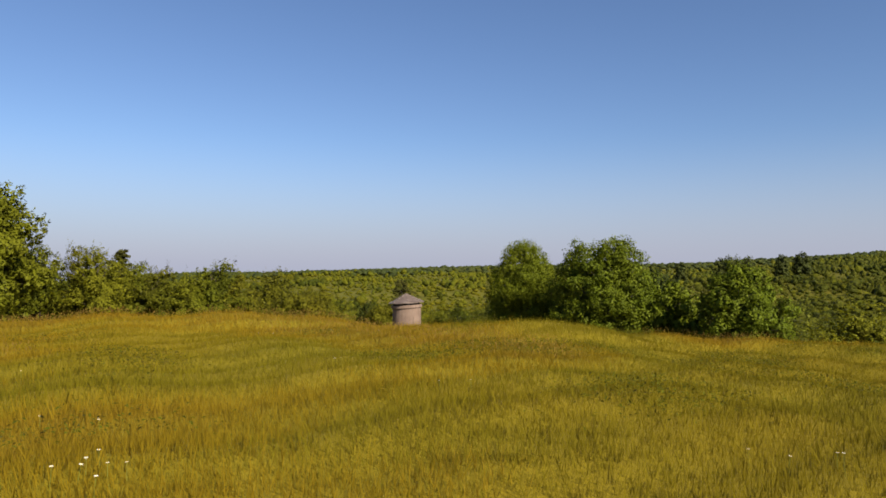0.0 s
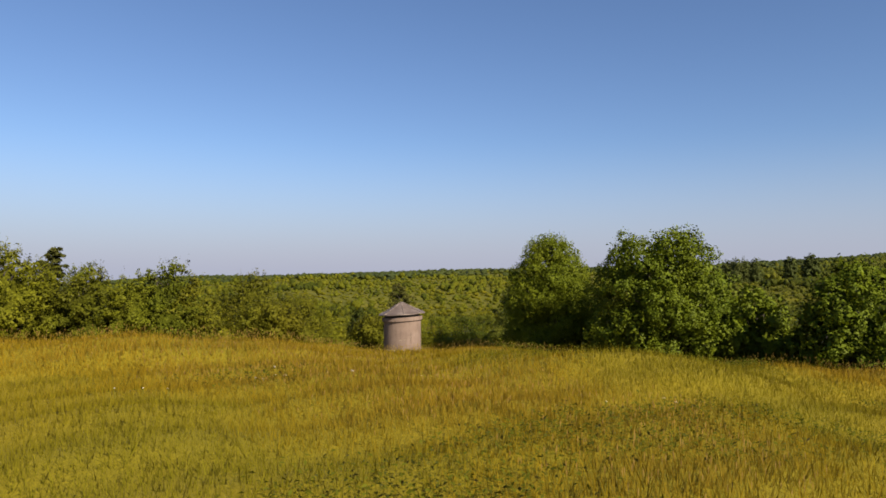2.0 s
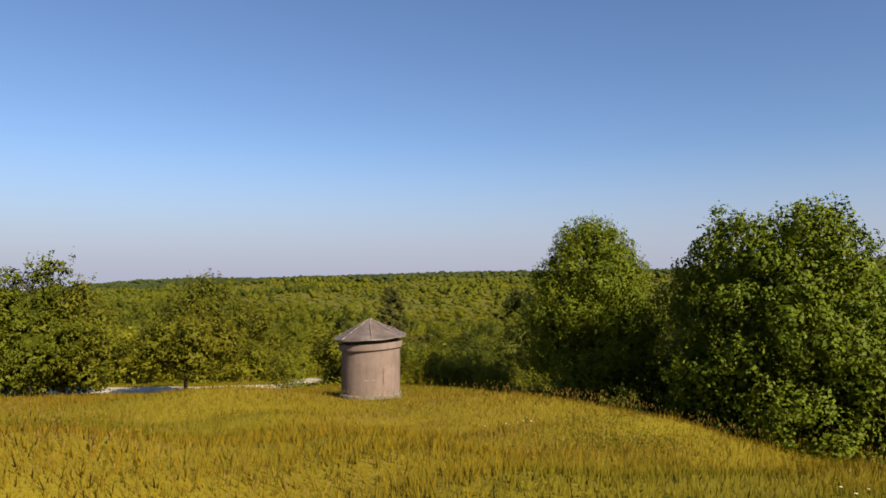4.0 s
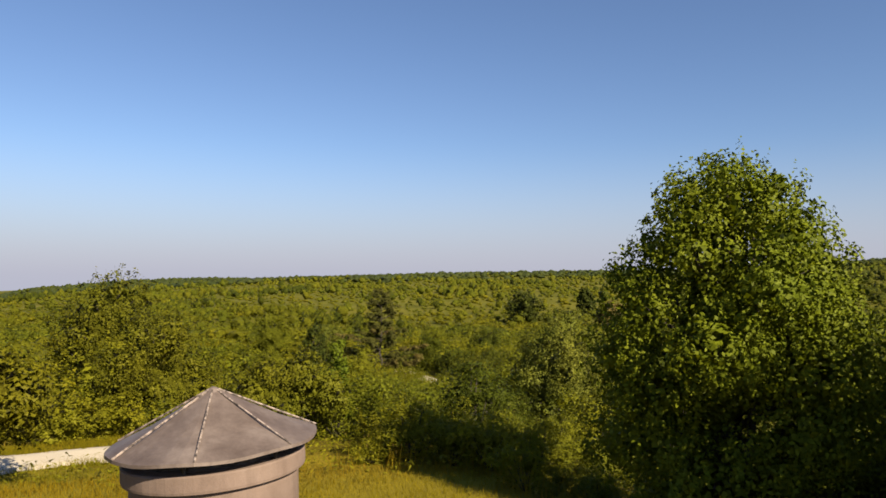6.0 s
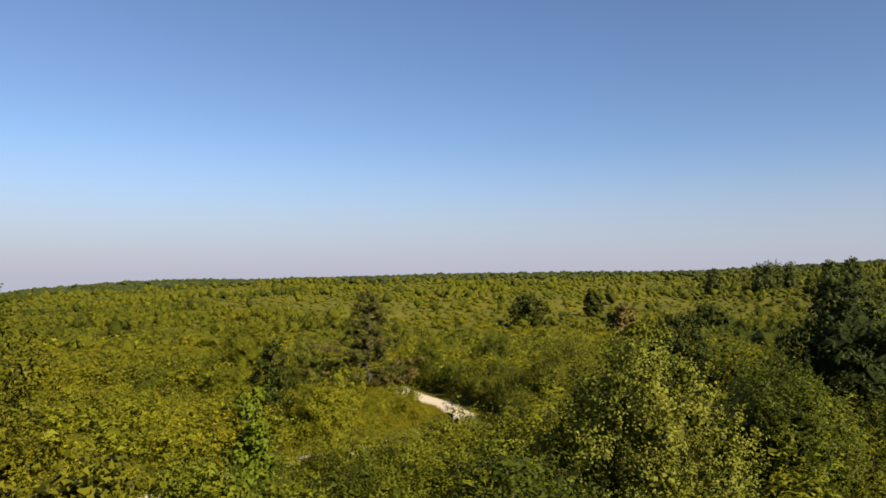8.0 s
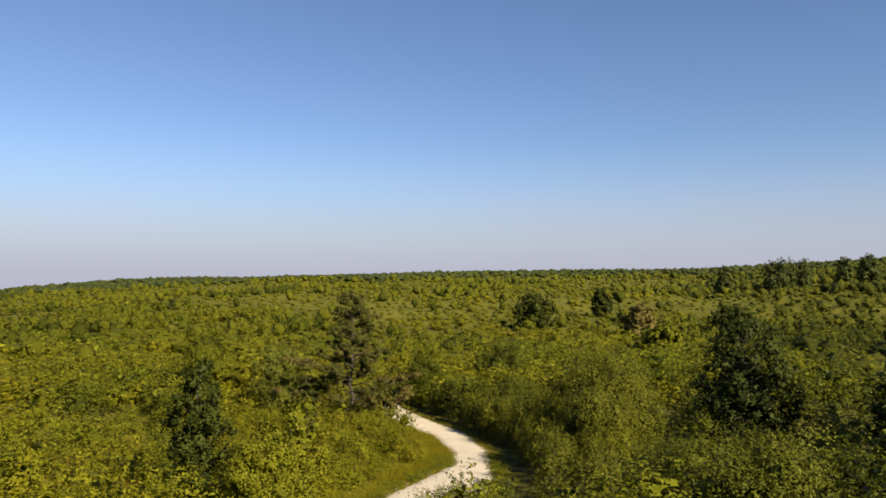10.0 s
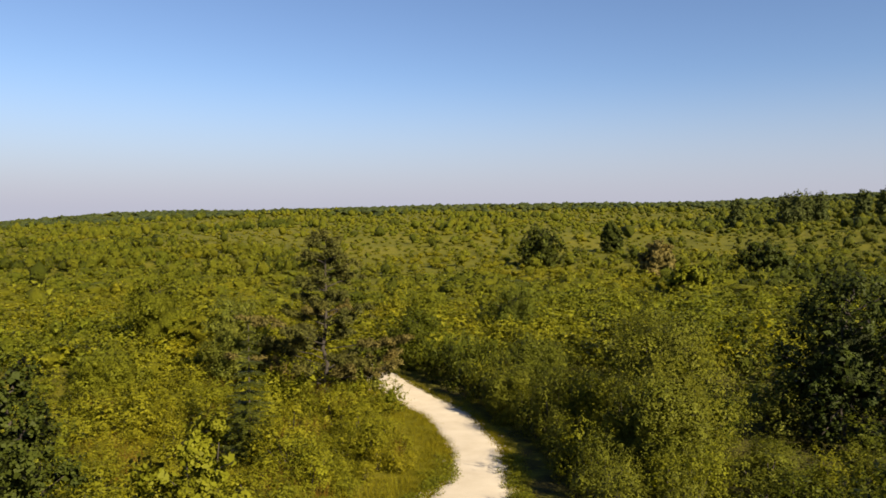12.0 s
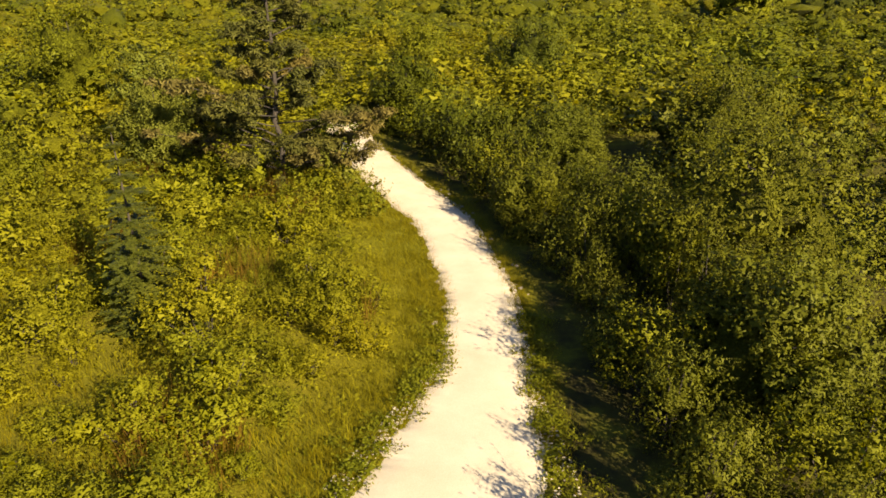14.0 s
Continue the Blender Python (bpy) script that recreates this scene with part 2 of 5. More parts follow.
n.surface(color, 0.6, n.bump(g, 0.25, 0.008), 0.25)
SHEET = n.mat

n = Nodes("corroded_seam")
n.surface(n.ramp(n.noise(16.0, 4.0, 0.7), [(0.4, (0.04, 0.03, 0.026)), (0.6, (0.3, 0.24, 0.21))]), 0.75)
SEAM = n.mat

n = Nodes("dark_iron_and_gap_shade")
n.surface(n.ramp(n.noise(12.0), [(0.3, (0.02, 0.015, 0.012)), (0.7, (0.07, 0.05, 0.04))]), 0.75)
IRON_AND_GAP = n.mat

n = Nodes("white_petals")
n.surface(n.ramp(n.noise(30.0), [(0.3, (0.68, 0.68, 0.58)), (0.7, (0.82, 0.82, 0.76))]), 0.7)
PETAL = n.mat

n = Nodes("flower_stalk")
n.surface(n.ramp(n.noise(20.0), [(0.3, (0.08, 0.11, 0.01)), (0.7, (0.14, 0.17, 0.02))]), 0.8)
STALK = n.mat
n = Nodes("flower_eye")
n.surface(n.ramp(n.noise(40.0), [(0.3, (0.6, 0.36, 0.02)), (0.7, (0.75, 0.5, 0.04))]), 0.8)
EYE_YELLOW = n.mat

n = Nodes("pale_limestone")
f = n.noise(8.0, 5.0, 0.7)
n.surface(n.ramp(f, [(0.3, (0.16, 0.135, 0.095)), (0.7, (0.3, 0.25, 0.19))]), 0.95, n.bump(f, 0.5, 0.02))
STONE = n.mat

# ---- mesh helpers ----
rng = np.random.default_rng(11)


def poly_mesh(name, leaves, material, mass=None, mass_material=None):
    """A mesh of separate polygons; leaves: corners of the shape (count, k, 3), the way out of the plant and the plant's own cast for each.
    mass: in the same way, triangles of the dense inner foliage."""
    sets = [leaves] if mass is None else [leaves, mass]
    k = leaves[0].shape[1]
    counts = [len(q[0]) for q in sets]
    corners = np.concatenate([np.asarray(q[0], np.float32) for q in sets])
    outward = np.concatenate([np.asarray(q[1] if q[1].ndim == 3 else np.repeat(q[1][:, None, :], k, axis=1), np.float32) for q in sets])
    count = len(corners)
    me = bpy.data.meshes.new(name)
    me.vertices.add(count * k)
    me.vertices.foreach_set("co", corners.reshape(-1))
    me.loops.add(count * k)
    me.loops.foreach_set("vertex_index", np.arange(count * k, dtype=np.int32))
    me.polygons.add(count)
    me.polygons.foreach_set("loop_start", np.arange(0, count * k, k, dtype=np.int32))
    me.materials.append(material)
    if mass is not None:
        me.materials.append(mass_material)
        me.polygons.foreach_set("material_index", np.repeat([0, 1], counts).astype(np.int32))
    me.update(calc_edges=True)
    me.attributes.new("outward", "FLOAT_VECTOR", "POINT").data.foreach_set("vector", outward.reshape(-1))
    if len(leaves) > 2:
        cast = np.concatenate([np.asarray(q[2], np.float32) for q in sets])
        me.attributes.new("cast", "FLOAT", "POINT").data.foreach_set("value", np.repeat(cast, k))
    return me


def both(sets):
    """Joins sets of leaves."""
    return tuple(np.concatenate(a) for a in zip(*sets))


def bm_mesh(name, bm, material, smooth=False):
    me = bpy.data.meshes.new(name)
    bm.to_mesh(me)
    bm.free()
    if smooth:
        for p in me.polygons:
            p.use_smooth = True
    me.materials.append(material)
    return me


def part(name, me, parent, label=""):
    ob = new(name, me)
    ob.parent = parent
    return tagged(ob, label)


def unit(v):
    return v / np.maximum(np.linalg.norm(v, axis=-1, keepdims=True), 1e-9)


def leaf_set(p, normal, length, width, up=0.3, jitter=0.5, k=4):
    """A leaf at each place p, turned roughly along its normal: a folded lozenge (k=4) or a slim tip (k=3)."""
    count = len(p)
    nn = unit(normal + jitter * rng.normal(size=(count, 3)) + np.array([0, 0, up]))
    u = unit(np.cross(nn, rng.normal(size=(count, 3))))
    v = np.cross(nn, u)
    s = rng.uniform(0.65, 1.3, size=(count, 1))
    lo, wi = length * s * 0.5, width * s * 0.5
    outward = unit(normal + 0.25 * rng.normal(size=(count, 3)) + np.array([0, 0, 0.25]))
    if k == 3:
        return np.stack([p - u * lo - v * wi, p - u * lo + v * wi, p + u * lo - nn * lo * 0.2], axis=1), outward
    return np.stack([p - u * lo, p + v * wi + nn * wi * 0.35, p + u * lo - nn * lo * 0.25, p - v * wi + nn * wi * 0.35], axis=1), outward


def crown_places(lobes, count, lo=0.74, hi=1.06):
    """Places and normals on a cluster of ellipsoids; lobes: x, y, z, radius across, half height."""
    lobes = np.asarray(lobes, float)
    w = lobes[:, 3] * (lobes[:, 3] + lobes[:, 4])
    pick = rng.choice(len(lobes), size=int(count * 1.7), p=w / w.sum())
    d = unit(rng.normal(size=(len(pick), 3)))
    r = lobes[pick][:, [3, 3, 4]]
    p = lobes[pick][:, :3] + d * r * rng.uniform(lo, hi, size=(len(pick), 1))
    keep = np.ones(len(p), bool)
    for i, l in enumerate(lobes):
        inside = np.linalg.norm((p - l[:3]) / l[[3, 3, 4]], axis=1) < 0.72
        keep &= ~(inside & (pick != i))
    p, d = p[keep][:count], unit(d / r)[keep][:count]
    return p, d


def sprigs(p, d, count, reach, per, length, width, k):
    """Shoots that stick out of a crown, each a row of leaves."""
    i = rng.choice(len(p), size=count)
    way = unit(d[i] + np.array([0, 0, 0.7]) + 0.35 * rng.normal(size=(count, 3)))
    long = reach * rng.uniform(0.5, 1.3, size=(count, 1, 1))
    steps = np.linspace(0.1, 1.0, per).reshape(1, per, 1)
    q = (p[i][:, None, :] + way[:, None, :] * long * steps + 0.25 * length * rng.normal(size=(count, per, 3))).reshape(-1, 3)
    return leaf_set(q, np.repeat(way, per, axis=0) * 0.6, length, width, 0.5, 0.9, k)


def crown(lobes, count, length, width, shoots=60, reach=0.45, inner=0.25, k=4, jitter=0.5, lo=0.74, tuft=0.0, per=18):
    """Leaves of a crown, gathered in tufts of this radius, with shoots sticking out."""
    p, d = crown_places(lobes, count // per if tuft else count, lo)
    box = np.asarray(lobes, float)
    mid, spread = np.average(box[:, :3], axis=0, weights=box[:, 3]), np.ptp(box[:, :3], axis=0) * 0.5 + box[:, 3].mean()
    d = unit(d + 0.7 * unit((p - mid) / spread))
    shoot_p, shoot_d = p, d
    if tuft:
        p, d = np.repeat(p, per, axis=0), np.repeat(d, per, axis=0)
        way = unit(rng.normal(size=p.shape) + 0.5 * d)
        size = tuft * np.repeat(rng.uniform(0.6, 1.35, size=(len(p) // per, 1)), per, axis=0)
        p = p + way * size * rng.uniform(0.4, 1.0, size=(len(p), 1)) * np.array([1.0, 1.0, 1.2])
        d = unit(0.85 * way + 0.8 * d)
    sets = [leaf_set(p, d, length, width, 0.3, jitter, k)]
    if inner:
        q, e = crown_places(lobes, int(count * inner), 0.35, 0.72)
        sets.append(leaf_set(q, e, length * 1.6, width * 1.9, k=k))
    if shoots:
        sets.append(sprigs(shoot_p, shoot_d, shoots, reach, 7, length * 0.9, width * 0.9, k))
    return both(sets)


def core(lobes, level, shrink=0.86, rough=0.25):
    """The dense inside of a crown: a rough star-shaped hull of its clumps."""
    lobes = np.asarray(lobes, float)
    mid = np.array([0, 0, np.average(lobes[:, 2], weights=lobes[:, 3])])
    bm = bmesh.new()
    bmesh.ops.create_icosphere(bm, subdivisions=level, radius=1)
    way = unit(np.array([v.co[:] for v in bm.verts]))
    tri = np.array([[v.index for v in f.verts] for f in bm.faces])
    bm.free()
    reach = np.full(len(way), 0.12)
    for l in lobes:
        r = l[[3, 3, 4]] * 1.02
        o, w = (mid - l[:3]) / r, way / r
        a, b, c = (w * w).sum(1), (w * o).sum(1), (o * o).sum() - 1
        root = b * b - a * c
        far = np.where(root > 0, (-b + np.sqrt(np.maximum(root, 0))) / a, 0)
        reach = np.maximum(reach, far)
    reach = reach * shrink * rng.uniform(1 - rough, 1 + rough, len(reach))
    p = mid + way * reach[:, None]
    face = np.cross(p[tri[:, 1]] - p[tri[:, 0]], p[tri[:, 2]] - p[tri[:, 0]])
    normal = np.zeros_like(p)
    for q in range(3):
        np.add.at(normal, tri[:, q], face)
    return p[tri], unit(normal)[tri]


def tubes(lines, sides=7):
    """Tapered branches: lines of (places, radii)."""
    bm = bmesh.new()
    for pts, radii in lines:
        pts = [Vector(q) for q in pts]
        rings = []
        for i, q in enumerate(pts):
            t = (pts[min(i + 1, len(pts) - 1)] - pts[max(i - 1, 0)]).normalized()
            a = t.cross(Vector((0.31, 0.95, 0.05))).normalized()
            b = t.cross(a)
            rings.append([bm.verts.new(q + (a * math.cos(k * 2 * math.pi / sides) + b * math.sin(k * 2 * math.pi / sides)) * radii[i]) for k in range(sides)])
        for r, s in zip(rings, rings[1:]):
            for k in range(sides):
                bm.faces.new((r[k], r[(k + 1) % sides], s[(k + 1) % sides], s[k]))
        bm.faces.new(rings[0][::-1])
        bm.faces.new(rings[-1])
    return bm


def bent(a, b, wob, steps=6):
    a, b = np.array(a, float), np.array(b, float)
    out = [a + (b - a) * i / steps + (wob * rng.normal(size=3) if 0 < i < steps else 0) for i in range(steps + 1)]
    return [tuple(q) for q in out]


def taper(r0, r1, steps=6):
    return [r0 + (r1 - r0) * i / steps for i in range(steps + 1)]


# ---- the land ----
PATH_LINE = [(-160, 8, 1.25), (-100, 28, 1.25), (-60, 39.5, 1.25), (-40, 44, 1.25), (-24, 48.6, 1.25), (-13.2, 52.4, 1.25), (-10.4, 55.2, 1.25), (-8.3, 57.8, 1.2), (-7.8, 61, 1.2),
             (-8.2, 65, 1.2), (-7.9, 71, 1.2), (-6.4, 77, 1.25), (-4.1, 82.5, 1.3), (-2.3, 87.2, 1.3), (-0.2, 91.7, 2.2), (1.12, 95.7, 2.2),
             (1.6, 98.4, 1.75), (1.95, 100.5, 1.4), (2.1, 103, 1.35), (2.1, 105.6, 1.35), (1.6, 108.6, 1.35), (0.8, 112.5, 1.4), (-1.0, 116.4, 1.45),
             (-3.2, 121.6, 1.4), (-5.2, 127.4, 1.35), (-6.6, 131.3, 1.3), (-9.3, 138.6, 1.3), (-12, 148, 1.3), (-11, 165, 1.3)]


def spline(points, per=10):
    pts = np.array([points[0], *points, points[-1]], float)
    out = []
    for a, b, c, d in zip(pts, pts[1:], pts[2:], pts[3:]):
        for t in np.arange(per) / per:
            out.append(0.5 * (2 * b + (c - a) * t + (2 * a - 5 * b + 4 * c - d) * t * t + (3 * b - a - 3 * c + d) * t ** 3))
    return np.array(out + [pts[-1]])


PATH = spline(PATH_LINE)
PROFILE_Y = [-300, -60, 0, 10, 20, 26, 34, 42, 47, 52, 60, 70, 82, 97, 104, 112, 125, 160, 200, 300, 500, 800, 900, 1300, 4000]
FAN_U = [-0.9, -0.66, -0.6, -0.54, -0.42, -0.3, -0.12, 0, 0.18, 0.36, 0.5, 0.62, 0.9]  # the far ridge falls off to one side and climbs to the other
FAN_Z = [-40, -33, -25, -15, -7.6, -3.2, 0.2, 1.6, 3.5, 8, 16, 21.5, 24]
PROFILE_Z = [0.5, 1.3, 1.2, 1.1, 0.95, 0.65, -0.25, -0.75, -1.3, -2.1, -2.95, -4.35, -6.2, -8.2, -8.9, -9.4, -9.8, -9.8, -8.9, -7.2, -4.2, -0.4, 0.2, -10, -60]


CREST_X = [-30, -20, -16, -12, -7, -5, -2.5, 0, 3, 5, 7, 10, 14, 18, 26]  # the brow of the meadow
CREST_Z = [0.30, 0.30, 0.40, 0.55, 0.54, 0.56, 0.31, 0.24, 0.24, 0.40, 0.52, 0.72, 0.60, 0.42, 0.30]


def smooth(a, b, v):
    t = np.clip((v - a) / (b - a), 0, 1)
    return t * t * (3 - 2 * t)


def waves(x, y):
    """Low hummocks of old earthworks, in metres."""
    return (0.14 * np.sin(0.83 * x + 1.3 * np.sin(0.31 * y)) * np.sin(0.71 * y + 0.8)
            + 0.1 * np.sin(1.37 * x + 0.63 * y + 2.1) + 0.07 * np.sin(2.3 * y - 1.7 * x))


def raw_land(x, y):
    z = sum(np.interp(y + o * np.clip(0.04 * np.abs(y) + 1, 1, 40), PROFILE_Y, PROFILE_Z) for o in (-2, -1, 0, 1, 2)) / 5
    z = z - smooth(0, 12, x) * (0.9 + 0.9 * smooth(30, 45, y)) * smooth(5, 18, y) * (1 - smooth(60, 85, y))
    z = z + 0.6 * waves(x, y) * (1 - smooth(20, 32, np.abs(x))) * smooth(-5, 8, y) * (1 - smooth(44, 56, y)) * np.where(y > 37, 0.35, 1.0)
    z = z - 0.25 * smooth(3, 8, -x) * smooth(38, 47, y) * (1 - smooth(56, 66, y))
    z = z + 0.45 * np.exp(-((x - 3.6) ** 2 / 9 + (y - 25) ** 2 / 7)) + 0.3 * np.exp(-((x + 10) ** 2 / 30 + (y - 27) ** 2 / 8))
    z = z + np.interp(x, CREST_X, CREST_Z) * np.exp(-((y - np.interp(x, [-6, 0, 4, 9], [29.5, 30.0, 26.5, 30.0])) / np.interp(x, [-8, -2, 4], [5.0, 3.2, 3.6])) ** 2)
    for hx, hy, hh in ((-6.0, 40.0, 0.5), (2.2, 39.6, 0.42), (5.2, 37.0, 0.4)):
        z = z + hh * np.exp(-((x - hx) ** 2 + (y - hy) ** 2) / 6.5)
    z = z - 0.85 * smooth(1.5, 5, x) * smooth(41, 46, y) * (1 - smooth(50, 62, y))
    z = z + np.clip(y, 1, 1000) / 850 * smooth(170, 330, y) * np.interp(x / np.maximum(y, 1), FAN_U, FAN_Z)
    far = smooth(120, 220, y)
    return z + far * (1.1 * np.sin(x / 37 + 1) * np.sin(y / 51) + 1.4 * np.sin(x / 90 - y / 140))


PATH_Z = raw_land(PATH[:, 0], PATH[:, 1])
PATH_TAN, PATH_RISE = np.gradient(PATH[:, :2], axis=0), np.gradient(PATH_Z)


def path_near(x, y):
    """Distance to the path's middle, the nearest point's index, and the side (-1 left, 1 right, going away)."""
    x, y = np.atleast_1d(x).astype(float), np.atleast_1d(y).astype(float)
    dist, idx = np.full(x.shape, 1e9), np.zeros(x.shape, int)
    for i, (px, py, _) in enumerate(PATH):
        d = (x - px) ** 2 + (y - py) ** 2
        m = d < dist
        dist[m], idx[m] = d[m], i
    tan = np.gradient(PATH[:, :2], axis=0)[idx]
    side = np.sign(tan[..., 1] * (x - PATH[idx, 0]) - tan[..., 0] * (y - PATH[idx, 1]))
    return np.sqrt(dist), idx, side


def land(x, y):
    """Height of the ground."""
    x, y = np.atleast_1d(np.asarray(x, float)), np.atleast_1d(np.asarray(y, float))
    z = raw_land(x, y)
    near = (y > 35) & (y < 170) & (x > -65) & (x < 20)
    if near.any():
        d, i, _ = path_near(x[near], y[near])
        w = 1 - smooth(1.5, 3.6, d)
        t = PATH_TAN[i]
        along = ((x[near] - PATH[i, 0]) * t[:, 0] + (y[near] - PATH[i, 1]) * t[:, 1]) / (t ** 2).sum(axis=1)
        z[near] = z[near] * (1 - w) + (PATH_Z[i] + PATH_RISE[i] * np.clip(along, -0.6, 0.6)) * w
    return z


def height(x, y):
    return float(land(x, y)[0])


def graded(lo, a, b, hi, step, grow):
    mid = list(np.arange(a, b, step))
    left, right, s = [], [], step
    while not left or left[-1] > lo:
        s *= grow
        left.append((left[-1] if left else a) - s)
    s = step
    while not right or right[-1] < hi:
        s *= grow
        right.append((right[-1] if right else b) + s)
    return np.array(left[::-1] + mid + [b] + right)


GX, GY = graded(-2600, -34, 34, 2600, 0.6, 1.14), graded(-400, 0, 136, 3600, 0.6, 1.1)
gx, gy = np.meshgrid(GX, GY)
gz = land(gx.ravel(), gy.ravel())
ground_mesh = bpy.data.meshes.new("ground")
w = len(GX)
ground_mesh.from_pydata(np.stack([gx.ravel(), gy.ravel(), gz], axis=1).tolist(), [],
                        [(j * w + i, j * w + i + 1, (j + 1) * w + i + 1, (j + 1) * w + i) for j in range(len(GY) - 1) for i in range(w - 1)])
for p in ground_mesh.polygons:
    p.use_smooth = True
d, _, side = path_near(gx.ravel(), gy.ravel())
turf = np.where(side < 0, 1 - (0.75 - 0.45 * smooth(76, 88, gy.ravel())) * smooth(3.2, 5.5, d), 1 - smooth(1.6, 2.2, d)) * smooth(56, 62, gy.ravel()) * (1 - smooth(118, 128, gy.ravel()))
ground_mesh.attributes.new("turf", "FLOAT", "POINT").data.foreach_set("value", turf.astype(np.float32))
ground_mesh.materials.append(GROUND)
ground = tagged(new("ground", ground_mesh), "rolling grassy and wooded land reaching the horizon", "ground", kind="structure")

# the gravel path, with ragged edges
fine_path = spline(PATH_LINE, 40)
tan = np.gradient(fine_path[:, :2], axis=0)
tan = unit(tan)
nor = np.stack([tan[:, 1], -tan[:, 0]], axis=1)
verts, faces, cols = [], [], 9
for i, (px, py, half) in enumerate(fine_path):
    ragged = [0.14 * math.sin(i * 0.21 + s) + 0.1 * math.sin(i * 0.53 + 2 * s) + 0.05 * math.sin(i * 1.3 + s) for s in (0.0, 2.0)]
    for k in range(cols):
        f = k / (cols - 1) * 2 - 1
        off = f * half + (ragged[0] if k == 0 else ragged[1] if k == cols - 1 else 0)
        edge_drop = -0.06 if k in (0, cols - 1) else 0.045 + 0.03 * (1 - f * f)
        verts.append((px + nor[i, 0] * off, py + nor[i, 1] * off, edge_drop))
v = np.array(verts)
v[:, 2] += land(v[:, 0], v[:, 1])
for i in range(len(fine_path) - 1):
    for k in range(cols - 1):
        a = i * cols + k
        faces.append((a, a + 1, a + cols + 1, a + cols))
path_mesh = bpy.data.meshes.new("path")
path_mesh.from_pydata(v.tolist(), [], faces)
for p in path_mesh.polygons:
    p.use_smooth = True
path_mesh.materials.append(GRAVEL)
gravel_path = tagged(new("gravel_path", path_mesh), "winding pale limestone gravel path with ragged edges", "path", kind="structure")


# ---- the turret ----
def lathe(profile, sides=64):
    bm = bmesh.new()
    rings = [[bm.verts.new((r * math.cos(2 * math.pi * k / sides), r * math.sin(2 * math.pi * k / sides), z)) for k in range(sides)] for r, z in profile]
    for a, b in zip(rings, rings[1:]):
        for k in range(sides):
            bm.faces.new((a[k], a[(k + 1) % sides], b[(k + 1) % sides], b[k]))
    bm.faces.new(rings[0][::-1])
    bm.faces.new(rings[-1])
    return bm


